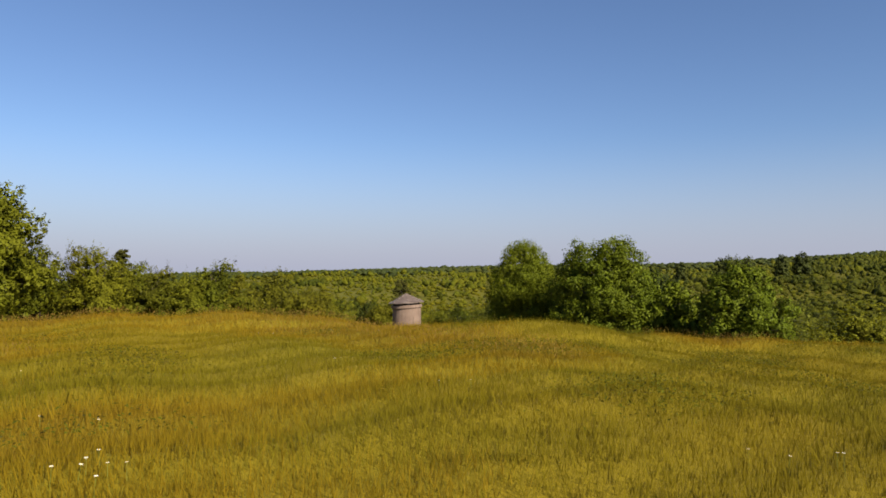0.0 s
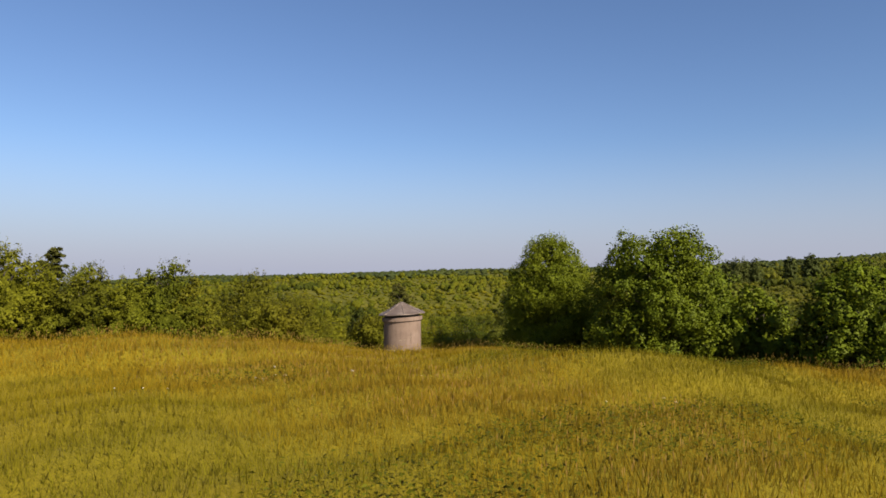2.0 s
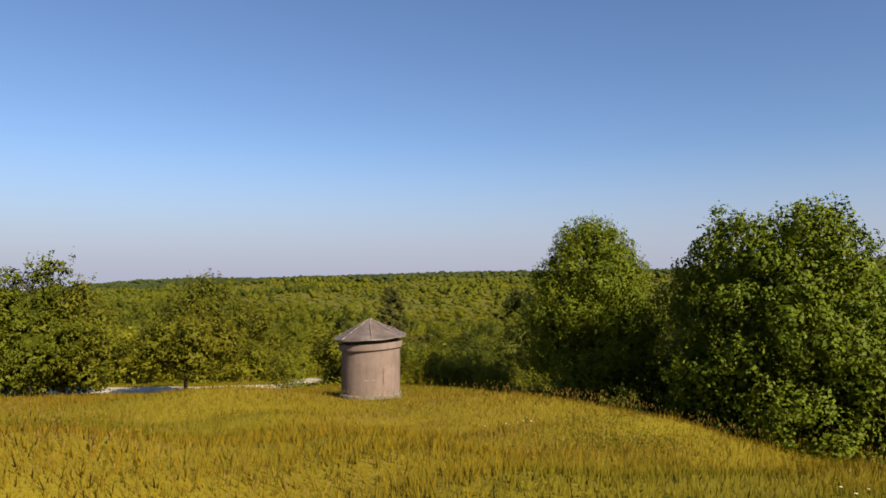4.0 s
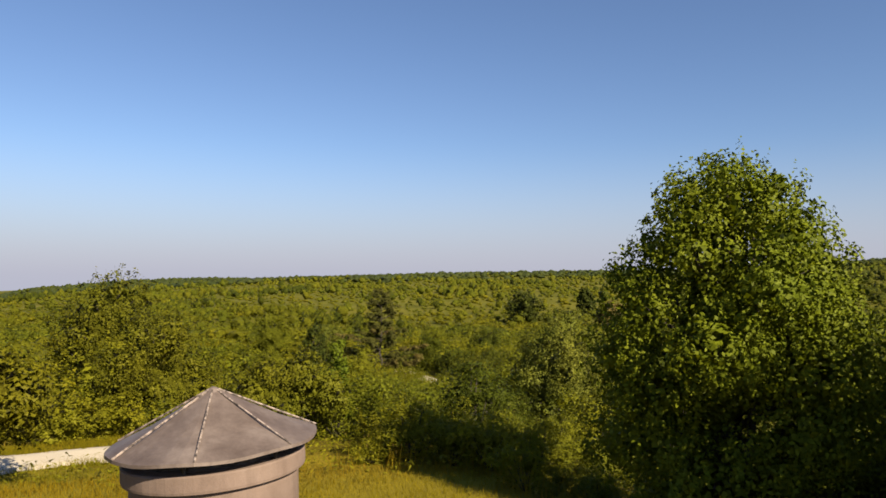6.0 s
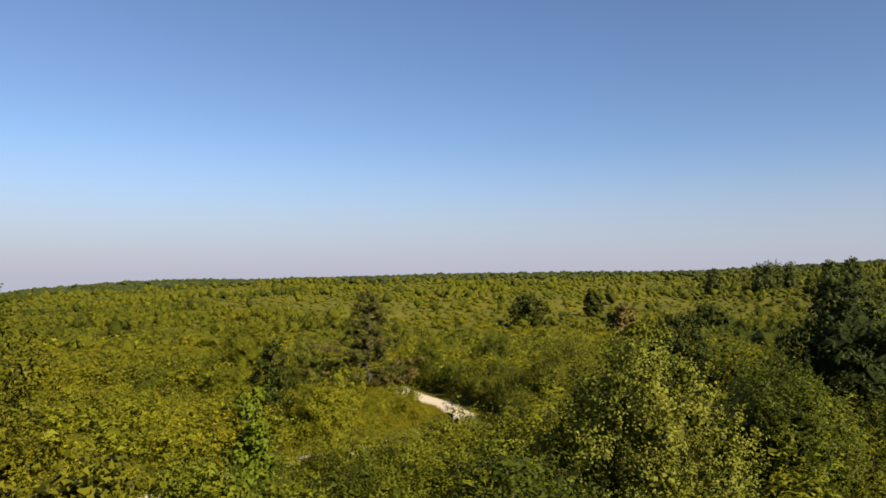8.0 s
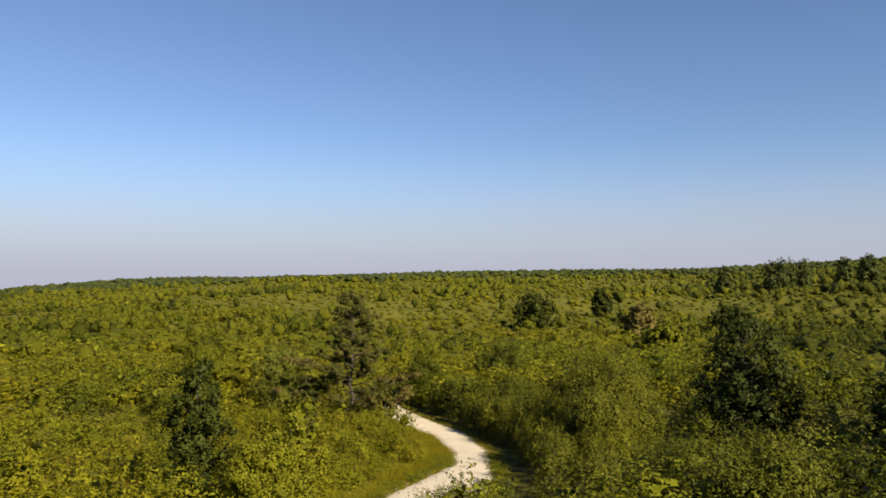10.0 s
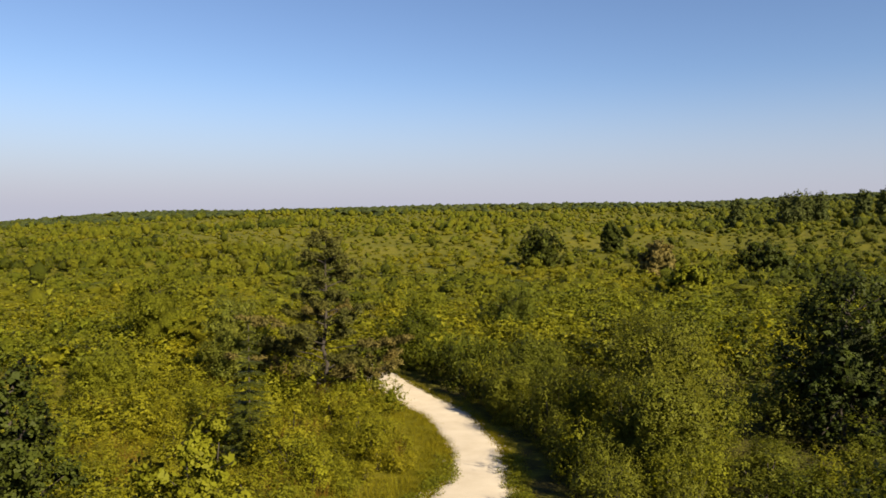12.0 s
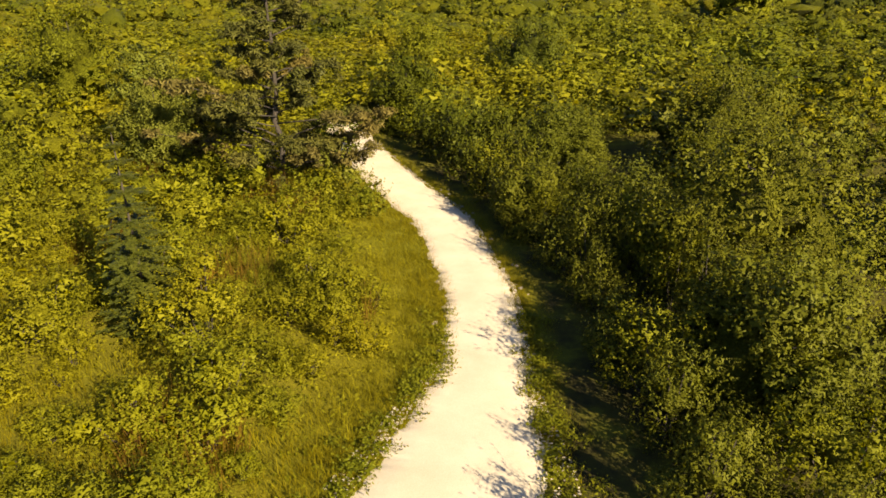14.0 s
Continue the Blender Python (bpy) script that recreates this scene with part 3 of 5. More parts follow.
def build_turret(x, y):
    z = height(x, y)
    root = tagged(new("ventilation_turret"), "round concrete ventilation turret with tilted conical sheet-metal roof in the grass", "turret")
    root.matrix_world = pose(x, y, z, 0, 0, 0) @ Matrix.Diagonal((0.955, 0.955, 1, 1))
    body = lathe([(0.87, -0.3), (0.87, 0.2), (0.875, 0.9), (0.865, 1.4), (0.865, 1.5), (0.78, 1.52)])
    part("body", bm_mesh("body", body, CONCRETE, True), root, "stained grey-brown concrete drum")
    part("footing", bm_mesh("footing", lathe([(0.93, -0.3), (0.93, 0.08), (0.915, 0.16), (0.87, 0.19)]), FOOTING), root, "crumbling dark mottled footing ring")
    lean = pose(0, 0, 1.4, 0, -3.2, 0)
    band = lathe([(0.86, 0.03), (0.94, 0.035), (0.945, 0.06), (0.945, 0.19), (0.93, 0.205), (0.8, 0.21)])
    ob = part("band", bm_mesh("band", band, CONCRETE), root, "projecting rim band")
    ob.matrix_local = lean
    # solid drum behind the gap; its near-black colour carries the gap's shade
    neck = part("neck", bm_mesh("neck", lathe([(0.8, 0.16), (0.8, 0.42)]), IRON_AND_GAP), root, "near-black drum, shade of the recessed gap in its colour")
    neck.matrix_local = lean
    count, rim, low, top = 7, 1.09, 0.35, 0.86
    for k in range(count):
        a0, a1 = 2 * math.pi * k / count + 0.364, 2 * math.pi * (k + 1) / count + 0.364
        bm = bmesh.new()
        rows, steps = [], 6
        for r, zz in ((0.02, top), (0.35, low + (top - low) * 0.66), (0.7, low + (top - low) * 0.31), (rim, low), (rim + 0.004, low - 0.03), (rim - 0.03, low - 0.025), (0.5, low + 0.16)):
            row = []
            for s in range(steps + 1):
                a = a0 + (a1 - a0) * s / steps
                rr = r * (1 - 0.012 * math.sin(math.pi * s / steps) + 0.006 * math.sin(5 * a + 3 * r))
                row.append(bm.verts.new((rr * math.cos(a), rr * math.sin(a), zz + 0.008 * math.sin(7 * a) * r)))
            rows.append(row)
        for ra, rb in zip(rows, rows[1:]):
            for s in range(steps):
                bm.faces.new((ra[s], rb[s], rb[s + 1], ra[s + 1]))
        panel = part("roof_panel", bm_mesh("roof_panel", bm, SHEET, False), root, "dented weathered sheet-metal panel" if k == 0 else "")
        panel.matrix_local = lean
        line = [((r * math.cos(a0)), (r * math.sin(a0)), low + (top - low) * (1 - r / rim) + 0.012) for r in (0.05, 0.3, 0.6, rim)]
        seam = part("roof_seam", bm_mesh("roof_seam", tubes([(line, [0.011] * 4)], 5), SEAM), root)
        seam.matrix_local = lean
    cap = part("roof_cap", bm_mesh("roof_cap", lathe([(0.09, top - 0.04), (0.05, top + 0.0), (0.015, top + 0.015)], 16), SHEET), root)
    cap.matrix_local = lean
    for k in range(6):
        a = 2 * math.pi * k / 6 + 0.5
        bm = tubes([([(0.88 * math.cos(a), 0.88 * math.sin(a), 0.16), (0.9 * math.cos(a), 0.9 * math.sin(a), 0.36)], [0.02, 0.02])], 6)
        prop = part("roof_prop", bm_mesh("roof_prop", bm, IRON_AND_GAP), root)
        prop.matrix_local = lean
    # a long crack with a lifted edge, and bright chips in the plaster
    for a, z0, z1, wide in ((-2.72, 0.25, 1.35, 0.012), (-1.05, 0.5, 1.0, 0.006)):
        bm = bmesh.new()
        rows, steps = [], 10
        for q in range(steps + 1):
            zz = z0 + (z1 - z0) * q / steps
            aa = a + 0.012 * math.sin(q * 1.9) + 0.006 * math.sin(q * 4.1)
            half = wide * (0.35 + 0.65 * math.sin(math.pi * (q + 0.4) / (steps + 0.8)))
            rows.append([bm.verts.new((0.884 * math.cos(aa + e * half / 0.88), 0.884 * math.sin(aa + e * half / 0.88), zz)) for e in (-1, 1)])
        for ra, rb in zip(rows, rows[1:]):
            bm.faces.new((ra[0], ra[1], rb[1], rb[0]))
        part("crack", bm_mesh("crack", bm, IRON_AND_GAP), root, "dark crack in the concrete")
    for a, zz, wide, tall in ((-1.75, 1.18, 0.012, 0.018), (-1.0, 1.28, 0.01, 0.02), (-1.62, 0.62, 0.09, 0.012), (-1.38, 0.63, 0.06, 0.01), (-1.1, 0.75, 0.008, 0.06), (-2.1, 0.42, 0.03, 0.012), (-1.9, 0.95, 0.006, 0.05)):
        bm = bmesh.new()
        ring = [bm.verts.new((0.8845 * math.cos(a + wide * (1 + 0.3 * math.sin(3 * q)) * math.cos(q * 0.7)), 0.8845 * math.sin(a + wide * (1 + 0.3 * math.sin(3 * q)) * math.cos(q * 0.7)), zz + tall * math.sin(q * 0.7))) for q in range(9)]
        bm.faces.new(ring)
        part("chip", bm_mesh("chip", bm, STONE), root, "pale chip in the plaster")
    return root


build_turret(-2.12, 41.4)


# ---- trees and shrubs ----
def tree_lobes(width, low, top, count, flat=0.8, clump=1.0, point=0.7):
    """Clumps of a crown between the heights low and top."""
    out = []
    for i in range(count):
        h = (i + 0.5) / count
        spread = width * 0.5 * math.sin(math.pi * min(0.94, 0.3 + 0.62 * h)) ** point
        a = i * 2.4 + rng.uniform(-0.4, 0.4)
        r = rng.uniform(0.3, 0.48) * width * 0.5 * (1.1 - 0.35 * h) * clump
        d = max(0.0, spread - 0.62 * r) * rng.uniform(0.75, 1.08)
        out.append((d * math.cos(a), d * math.sin(a), low + (top - low) * h * 0.94, r, r * flat * rng.uniform(0.8, 1.2)))
    out.append((0, 0, low + (top - low) * 0.5, width * 0.26, (top - low) * 0.36))
    return out


def limb_lines(h, lobes, r0, stems=1):
    lines = []
    for s in range(stems):
        off = (0.18 * math.cos(2.1 * s), 0.18 * math.sin(2.1 * s)) if stems > 1 else (0, 0)
        tip = (off[0] * 3, off[1] * 3, h * 0.8)
        lines.append((bent((off[0], off[1], -0.3), tip, 0.04 * h / 5), taper(r0 / math.sqrt(stems), r0 * 0.15)))
    for l in lobes:
        z0 = max(0.25 * h, l[2] - 0.45 * math.hypot(l[0], l[1]) - 0.35)
        lines.append((bent((0, 0, z0), (l[0], l[1], l[2]), 0.05), taper(r0 * 0.38, r0 * 0.08)))
    return lines


def build_tree(name, label, category, x, y, top, width, leaf, low=0.25, lobes=16, count=7000, size=(0.15, 0.1), r0=0.12, stems=1, bark=None, shoots=220, reach=0.5, k=3, clump=1.0, point=0.7):
    z = height(x, y)
    h = top - z
    root = tagged(new(name), label, category)
    root.matrix_world = pose(x, y, z, 0, 0, rng.uniform(0, 360))
    cl = tree_lobes(width, low * h + 0.2, h * 0.97, lobes, 0.8, 0.74 if k == 4 and lobes > 12 else clump, point)
    part("trunk", bm_mesh("trunk", tubes(limb_lines(h, cl, r0, stems)), bark or BARK, True), root, "dark bark trunk and limbs")
    if k == 4:
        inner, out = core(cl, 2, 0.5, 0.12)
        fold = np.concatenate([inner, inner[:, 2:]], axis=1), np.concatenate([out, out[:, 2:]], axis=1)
        me = poly_mesh("crown", crown(cl, count, size[0], size[1], shoots, reach, 0.2, 4, 0.8, 0.8, max(0.22, 0.045 * width), 26), leaf, fold, SHADED_MASS[leaf])
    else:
        me = poly_mesh("crown", crown(cl, int(count * 1.7), size[0] * 0.82, size[1] * 0.8, shoots, reach, 0.3, 3, 0.7, 0.82, max(0.2, 0.04 * width), 14), leaf, core(cl, 3, 0.6, 0.2), SHADED_MASS[leaf])
    part("crown", me, root)
    return root


build_tree("oak_tree", "tall young oak with several dark trunks and ragged crown", "tree", 5.35, 46.6, 5.12, 4.9, LEAF_OAK, 0.2, 52, 60000, (0.08, 0.051), 0.2, 3, None, 520, 0.42, 4, 1.0, 0.85)
build_tree("oak_tree", "broad dense oak at the edge of the meadow", "tree", 9.2, 40.5, 4.85, 6.2, LEAF_OAK, 0.03, 58, 44000, (0.112, 0.072), 0.16, 3, None, 360, 0.42, 4, 1.0, 0.5)
build_tree("oak_tree", "lower oak growing against a broader one", "tree", 12.7, 39.6, 2.2, 4.4, LEAF_OAK, 0.0, 26, 7500, (0.18, 0.115), 0.1, 2, None, 160, 0.5, 4)
# extra oak out of sight behind the broad one, added to shade the scrub
build_tree("oak_tree", "added oak, unseen behind a broader one, shading the scrub", "tree", 11.0, 44.6, 3.7, 5.6, LEAF_OAK, 0.02, 34, 9000, (0.17, 0.11), 0.14, 2, None, 160, 0.5, 4)
# next four hazels: the oaks' shade is partly put into their dark leaf colour
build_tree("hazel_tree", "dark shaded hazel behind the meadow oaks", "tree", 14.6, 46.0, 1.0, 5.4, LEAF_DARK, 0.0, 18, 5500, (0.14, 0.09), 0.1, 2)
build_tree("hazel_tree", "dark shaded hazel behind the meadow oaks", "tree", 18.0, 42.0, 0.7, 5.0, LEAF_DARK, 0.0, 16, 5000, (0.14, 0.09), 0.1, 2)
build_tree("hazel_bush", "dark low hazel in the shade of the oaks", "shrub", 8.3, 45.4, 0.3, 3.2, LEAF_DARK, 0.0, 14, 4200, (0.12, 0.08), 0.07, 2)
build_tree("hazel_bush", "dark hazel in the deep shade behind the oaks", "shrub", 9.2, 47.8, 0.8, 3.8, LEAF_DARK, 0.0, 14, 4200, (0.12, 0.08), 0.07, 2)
build_tree("hawthorn_tree", "rounded sunlit hawthorn at the meadow edge", "tree", 14.9, 35.4, 3.3, 5.0, LEAF_BRIGHT, 0.0, 34, 15000, (0.125, 0.08), 0.1, 2, None, 260, 0.45, 4, 1.0, 0.95)
build_tree("maple_tree", "tall maple rising over a hedge", "tree", -21.3, 33.5, 7.0, 4.8, LEAF_MID, 0.15, 18, 6500, (0.18, 0.13), 0.14)
build_tree("ash_tree", "yellow-green tree with a pointed top", "tree", -26.8, 62.0, 3.8, 4.2, LEAF_MID, 0.1, 15, 4500, (0.16, 0.09))
build_tree("ash_tree", "tall spreading tree with a feathery top", "tree", -17.0, 71.5, 2.7, 7.0, LEAF_OLIVE, 0.1, 20, 6500, (0.18, 0.1))
build_tree("apple_tree", "small tree with bare thin trunk beside the path", "tree", -10.1, 48.9, 1.2, 3.8, LEAF_OLIVE, 0.38, 14, 4500, (0.13, 0.08), 0.09, 1, None, 90)
build_tree("apple_tree", "low spreading tree on the grassy slope", "tree", -4.4, 55.3, 0.2, 3.6, LEAF_OLIVE, 0.3, 13, 4500, (0.12, 0.08), 0.08, 1, None, 90)
build_tree("birch_bush", "pale grey-green birch bush with many small leaves", "shrub", 6.0, 67.2, 0.85, 5.6, LEAF_GREY, 0.03, 36, 19000, (0.085, 0.06), 0.07, 3, None, 420, 0.5, 4, 0.8)
BIG_BUSHES = [  # x, y, top, width, leaves, kind, label
    (10.4, 104.6, -2.6, 7.4, LEAF_HAZEL, "hazel_bush", "huge rounded mid-green hazel over the path"),
    (8.5, 98.4, -3.7, 4.6, LEAF_HAZEL, "hazel_bush", "broad leafy hazel in the thicket by the path"),
    (14.6, 118.0, -3.8, 7.0, LEAF_HAZEL, "hazel_bush", "broad leafy hazel deep in the thicket"),
    (6.9, 119.2, -6.2, 4.6, LEAF_HAZEL, "hazel_bush", "rounded hazel over the far bend of the path"),
    (4.5, 111.4, -6.5, 3.4, LEAF_HAZEL, "hazel_bush", "leafy hazel leaning towards the path"),
    (12.8, 72.9, -1.4, 5.4, LEAF_DARK, "willow_bush", "dense dull green willow bush on the slope"),
    (9.6, 80.5, -2.6, 4.4, LEAF_HAZEL, "willow_bush", "rounded green willow bush on the slope"),
    (16.8, 82.0, -2.2, 5.6, LEAF_DARK, "willow_bush", "dense dull green willow bush on the slope"),
    (-13.0, 118.6, -3.1, 4.2, LEAF_GREY, "willow_bush", "pale grey-green willow over the low scrub"),
    (-22.8, 130.5, -2.4, 6.5, LEAF_MID, "hazel_bush", "broad mid-green tree-like hazel in the scrub"),
    (-19.0, 114.0, -6.0, 4.4, LEAF_MID, "hazel_bush", "rounded mid-green hazel in the low scrub"),
    (-11.3, 62.4, 1.3, 4.8, LEAF_OLIVE, "hawthorn_bush", "tall olive hawthorn with ragged crown by the path"),
    (-5.7, 84.2, -3.1, 3.0, LEAF_MID, "hazel_bush", "green hazel in the low scrub by the path"),
    (-0.6, 139.0, -5.4, 6.0, LEAF_MID, "hazel_bush", "broad hazel behind the bend of the path"),
    (7.5, 137.6, -4.6, 6.4, LEAF_HAZEL, "hazel_bush", "broad hazel behind the bend of the path"),
    (-1.2, 127.2, -5.4, 4.4, LEAF_DARK, "hazel_bush", "dark hazel at the bend of the path"),
]
for bx, by, bt, bw, bl, bn, bd in BIG_BUSHES:
    build_tree(bn, bd, "shrub", bx, by, bt, bw, bl, 0.0, 20 if by < 125 else 18, 9500 if by < 125 else 7000, (0.115, 0.072) if by < 125 else (0.145, 0.09), 0.08, 3, None, 420, 0.5, 3, 1.05, 0.55)
build_tree("maple_bush", "large-leaved green maple bush in low scrub", "shrub", -6.1, 91.3, -2.9, 3.0, LEAF_MID, 0.0, 16, 2600, (0.17, 0.12), 0.08, 3, None, 120, 0.5, 4, 1.0, 0.6)
build_tree("yew_tree", "broad dark evergreen over the scrub", "tree", 30.0, 99.0, 3.4, 9.4, LEAF_YEW, 0.02, 20, 5000, (0.3, 0.2))
build_tree("yew_tree", "low spreading dark evergreen thicket", "tree", 20.3, 106.5, -0.1, 6.8, LEAF_YEW, 0.02, 40, 9000, (0.2, 0.1), 0.14, 2, None, 420, 0.8, 4)
build_tree("holly_tree", "narrow dark green tree in the low scrub", "tree", -9.6, 88.8, -0.7, 3.1, LEAF_DEEP_SHADED, 0.02, 18, 6500, (0.12, 0.085), 0.1, 1, None, 220, 0.4, 4, 1.0, 1.0)
build_tree("maple_sapling", "bright large-leaved maple sapling", "tree", -4.0, 63.0, 0.5, 1.0, LEAF_BRIGHT, 0.05, 9, 1700, (0.12, 0.088), 0.06, 1, None, 120, 0.4, 4)
for k in range(15):
    f = k / 14
    hx0, hy0 = -35 + 21 * f + rng.normal() * 0.5, 36 + 12.5 * f + rng.normal() * 0.9
    build_tree("hawthorn_tree", "bushy hawthorn in the hedge along the meadow", "tree", hx0, hy0, 6.4 - 3.4 * f + rng.normal() * 0.35, rng.uniform(3.6, 4.6), (LEAF_MID, LEAF_HAWTHORN, LEAF_OLIVE)[k % 3], 0.0, 16, 4200, (0.13, 0.085), 0.1, 2, None, 160, 0.55)
for fx, fy, ft, fw, fl, fn in ((23.5, 229, -1.9, 10.5, LEAF_DEEP_SHADED, "dark round oak far out in the scrub"), (55.0, 190, -3.2, 9.5, LEAF_DEEP_SHADED, "dark round oak far out in the scrub"),
                               (40.5, 201, -3.6, 7.0, LEAF_BROWN, "brownish half-dry tree far out in the scrub"), (47.0, 262, -1.2, 6.0, LEAF_DEEP_SHADED, "dark round oak far out in the scrub"), (140.0, 350, 9.4, 14.0, LEAF_HAZY_FOREST, "broad dark tree on the far ridge"),
                               (150.0, 353, 9.9, 13.0, LEAF_HAZY_FOREST, "broad dark tree on the far ridge"), (168.0, 350, 10.6, 7.0, LEAF_HAZY_FOREST, "round tree on the far ridge"), (179.0, 352, 11.7, 9.0, LEAF_HAZY_FOREST, "round tree on the far ridge"),
                               (118.0, 350, 7.2, 7.0, LEAF_HAZY_FOREST, "round tree on the far ridge"),
                               (34.0, 166, -5.2, 6.0, LEAF_MID, "green round oak far out in the scrub")):
    build_tree("far_oak", fn, "tree", fx, fy, ft, fw, fl, 0.0, 22, 2200, (0.55, 0.4), 0.2, 1, None, 50, 0.7, 3, 1.0, 0.5)


def build_pine(x, y, top, width, label, boughs=58, tuft=60):
    """A ragged pine: clumps of needles at the ends of its boughs, light between them, a broad skirt below."""
    z = height(x, y)
    h = top - z
    root = tagged(new("pine_tree"), label, "tree")
    root.matrix_world = pose(x, y, z)
    lines, sets, dry = [(bent((0, 0, -0.3), (0.2, 0.1, h * 0.98), 0.09, 9), taper(0.17, 0.03, 9))], [], []
    for i in range(boughs):
        f = 0.05 + 0.93 * (i / (boughs - 1)) ** 1.35
        a = i * 2.4 + rng.uniform(-0.5, 0.5)
        long = width * 0.5 * (float(np.interp(f, [0, 0.3, 0.45, 0.7, 1.0], [1.0, 0.95, 0.6, 0.5, 0.14]))) * rng.uniform(0.45, 1.1) * (0.65 + 0.75 * abs(math.sin(1.7 * i)))
        start = np.array([0.2 * f, 0.1 * f, h * f])
        tip = start + np.array([long * math.cos(a), long * math.sin(a), long * rng.uniform(0.1, 0.4)])
        lines.append((bent(start, tip, 0.05, 4), taper(0.04, 0.012, 4)))
        brown = f < 0.55 and rng.random() < 0.25
        for q in range(int(6 + 3.4 * long)):
            c = start + (tip - start) * rng.uniform(0.45, 1.08) + rng.normal(size=3) * np.array([0.26, 0.26, 0.1]) * min(1.0, width / 6)
            ball = unit(rng.normal(size=(tuft, 3))) * rng.uniform(0.3, 1.0, size=(tuft, 1)) * np.array([0.34, 0.34, 0.22]) * min(1.0, width / 6)
            (dry if brown else sets).append(leaf_set(c + ball, ball * 2 + np.array([0, 0, 0.3]), 0.24, 0.06, 0.4, 0.6))
    part("trunk", bm_mesh("trunk", tubes(lines, 5), BARK, True), root, "greyish bark trunk and branches")
    part("crown", poly_mesh("crown", both(sets), NEEDLES), root)
    part("dry_bough", poly_mesh("dry_bough", both(dry), LEAF_BROWN), root, "brownish half-dry lower branches")


def build_spruce(x, y, top, width):
    z = height(x, y)
    h = top - z
    root = tagged(new("spruce_tree"), "young spruce with tiered branches among shrubs", "tree")
    root.matrix_world = pose(x, y, z)
    sets = []
    tiers = max(8, int(h / 0.42))
    for i in range(tiers):
        f = i / (tiers - 1)
        r = width * 0.5 * (1 - f) ** 0.8 + 0.08
        zz = 0.2 + (h - 0.25) * f
        for k in range(max(5, int(13 * (1 - f)) + 4)):
            a, long = k * 2.4 + i * 0.7 + rng.uniform(-0.2, 0.2), r * rng.uniform(0.8, 1.12)
            t = np.repeat(np.linspace(0.12, 1.0, 14), 6)
            wing = rng.uniform(-1, 1, len(t)) * 0.2 * long * (1.15 - t)
            p = np.stack([long * t * math.cos(a) - wing * math.sin(a), long * t * math.sin(a) + wing * math.cos(a), zz - 0.3 * long * t + 0.16 * long * t * t + 0.02 * rng.normal(size=len(t))], axis=1)
            sets.append(leaf_set(p, np.stack([0.25 * p[:, 0], 0.25 * p[:, 1], np.full(len(t), 0.8)], axis=1), 0.15, 0.06, 0.9, 0.25, 3))
    part("trunk", bm_mesh("trunk", tubes([([(0, 0, -0.2), (0, 0, h * 0.5), (0, 0, h)], [0.07, 0.04, 0.012])], 6), BARK, True), root)
    part("crown", poly_mesh("crown", both(sets), SPRUCE), root)


build_pine(-6.9, 117.0, 1.0, 8.4, "tall ragged pine with open brownish lower branches beside the path")
build_pine(-24.4, 53.0, 4.4, 3.4, "dark pine with its tip over a hedge")
build_spruce(-7.8, 102.8, -2.3, 2.6)

# shrubs: a few grown shapes, each with its leaves, then set out one by one
SHRUB_LABEL = {"y": "bushy yellow-green shrub in dense scrub", "m": "leafy mid-green shrub in dense scrub", "d": "dark green shrub in dense scrub", "g": "pale grey-green shrub in dense scrub", "h": "dull green hazel shrub in dense thicket"}
SHRUB_LEAF = {"y": LEAF_YELLOW, "m": LEAF_MID, "d": LEAF_DARK, "g": LEAF_GREY, "h": LEAF_HAZEL}


def shrub_lobes(count):
    """Clumps of a shrub one metre high and about as wide."""
    out = [(0, 0, 0.38, 0.26, 0.38)]
    for i in range(count):
        a, d = i * 2.4 + rng.uniform(-0.6, 0.6), rng.uniform(0.08, 0.4)
        r = rng.uniform(0.13, 0.26)
        out.append((d * math.cos(a), d * math.sin(a), rng.uniform(0.16, 0.98) * (1.1 - 0.8 * d), r, r * rng.uniform(0.8, 1.6)))
    return out


SHAPES = [shrub_lobes(9) for _ in range(5)]
models = {}
for shape, lobes in enumerate(SHAPES):
    stems = bm_mesh("trunk", tubes([(bent((0, 0, -0.08), (l[0] * 0.8, l[1] * 0.8, l[2]), 0.02, 2), taper(0.016, 0.005, 2)) for l in lobes], 3), BARK)
    for tone, tall in ((q, w) for q in "ymdgh" for w in (0, 1)):
        model = tagged(new("shrub"), SHRUB_LABEL[tone], "shrub", "shrubs of the scrub")
        part("trunk", stems, model)
        part("crown", poly_mesh("crown", crown(lobes, (2500, 3200)[tall], (0.033, 0.025)[tall], (0.019, 0.0145)[tall], (150, 170)[tall], (0.24, 0.19)[tall], 0.35, 3, 0.8, 0.8, (0.06, 0.045)[tall], 9), SHRUB_LEAF[tone], core(lobes, 1, 0.4, 0.1), SHADED_MASS[SHRUB_LEAF[tone]]), model)
        models[tone, shape, tall] = model
MIDDLE = [(crown(lobes, 880, 0.045, 0.027, 80, 0.2, 0.2, 3, 0.8, 0.64, 0.06, 8), core(lobes, 1, 0.42, 0.1)) for lobes in SHAPES]
LITE = [(crown(lobes, 350, 0.06, 0.038, 24, 0.22, 0.2, 3, 0.8, 0.66, 0.07, 6), core(lobes, 1, 0.44, 0.1)) for lobes in SHAPES]
FAR = [(crown(lobes, 72, 0.1, 0.065, 3, 0.22, 0.1, 3, 0.7, 0.74, 0.08, 4), core(lobes, 1, 0.72, 0.1)) for lobes in SHAPES]
RIDGE = [(crown(lobes, 10, 0.24, 0.17, 0, 0, 0, 3, 0.6), core(lobes, 1, 1.0, 0.1)) for lobes in SHAPES]

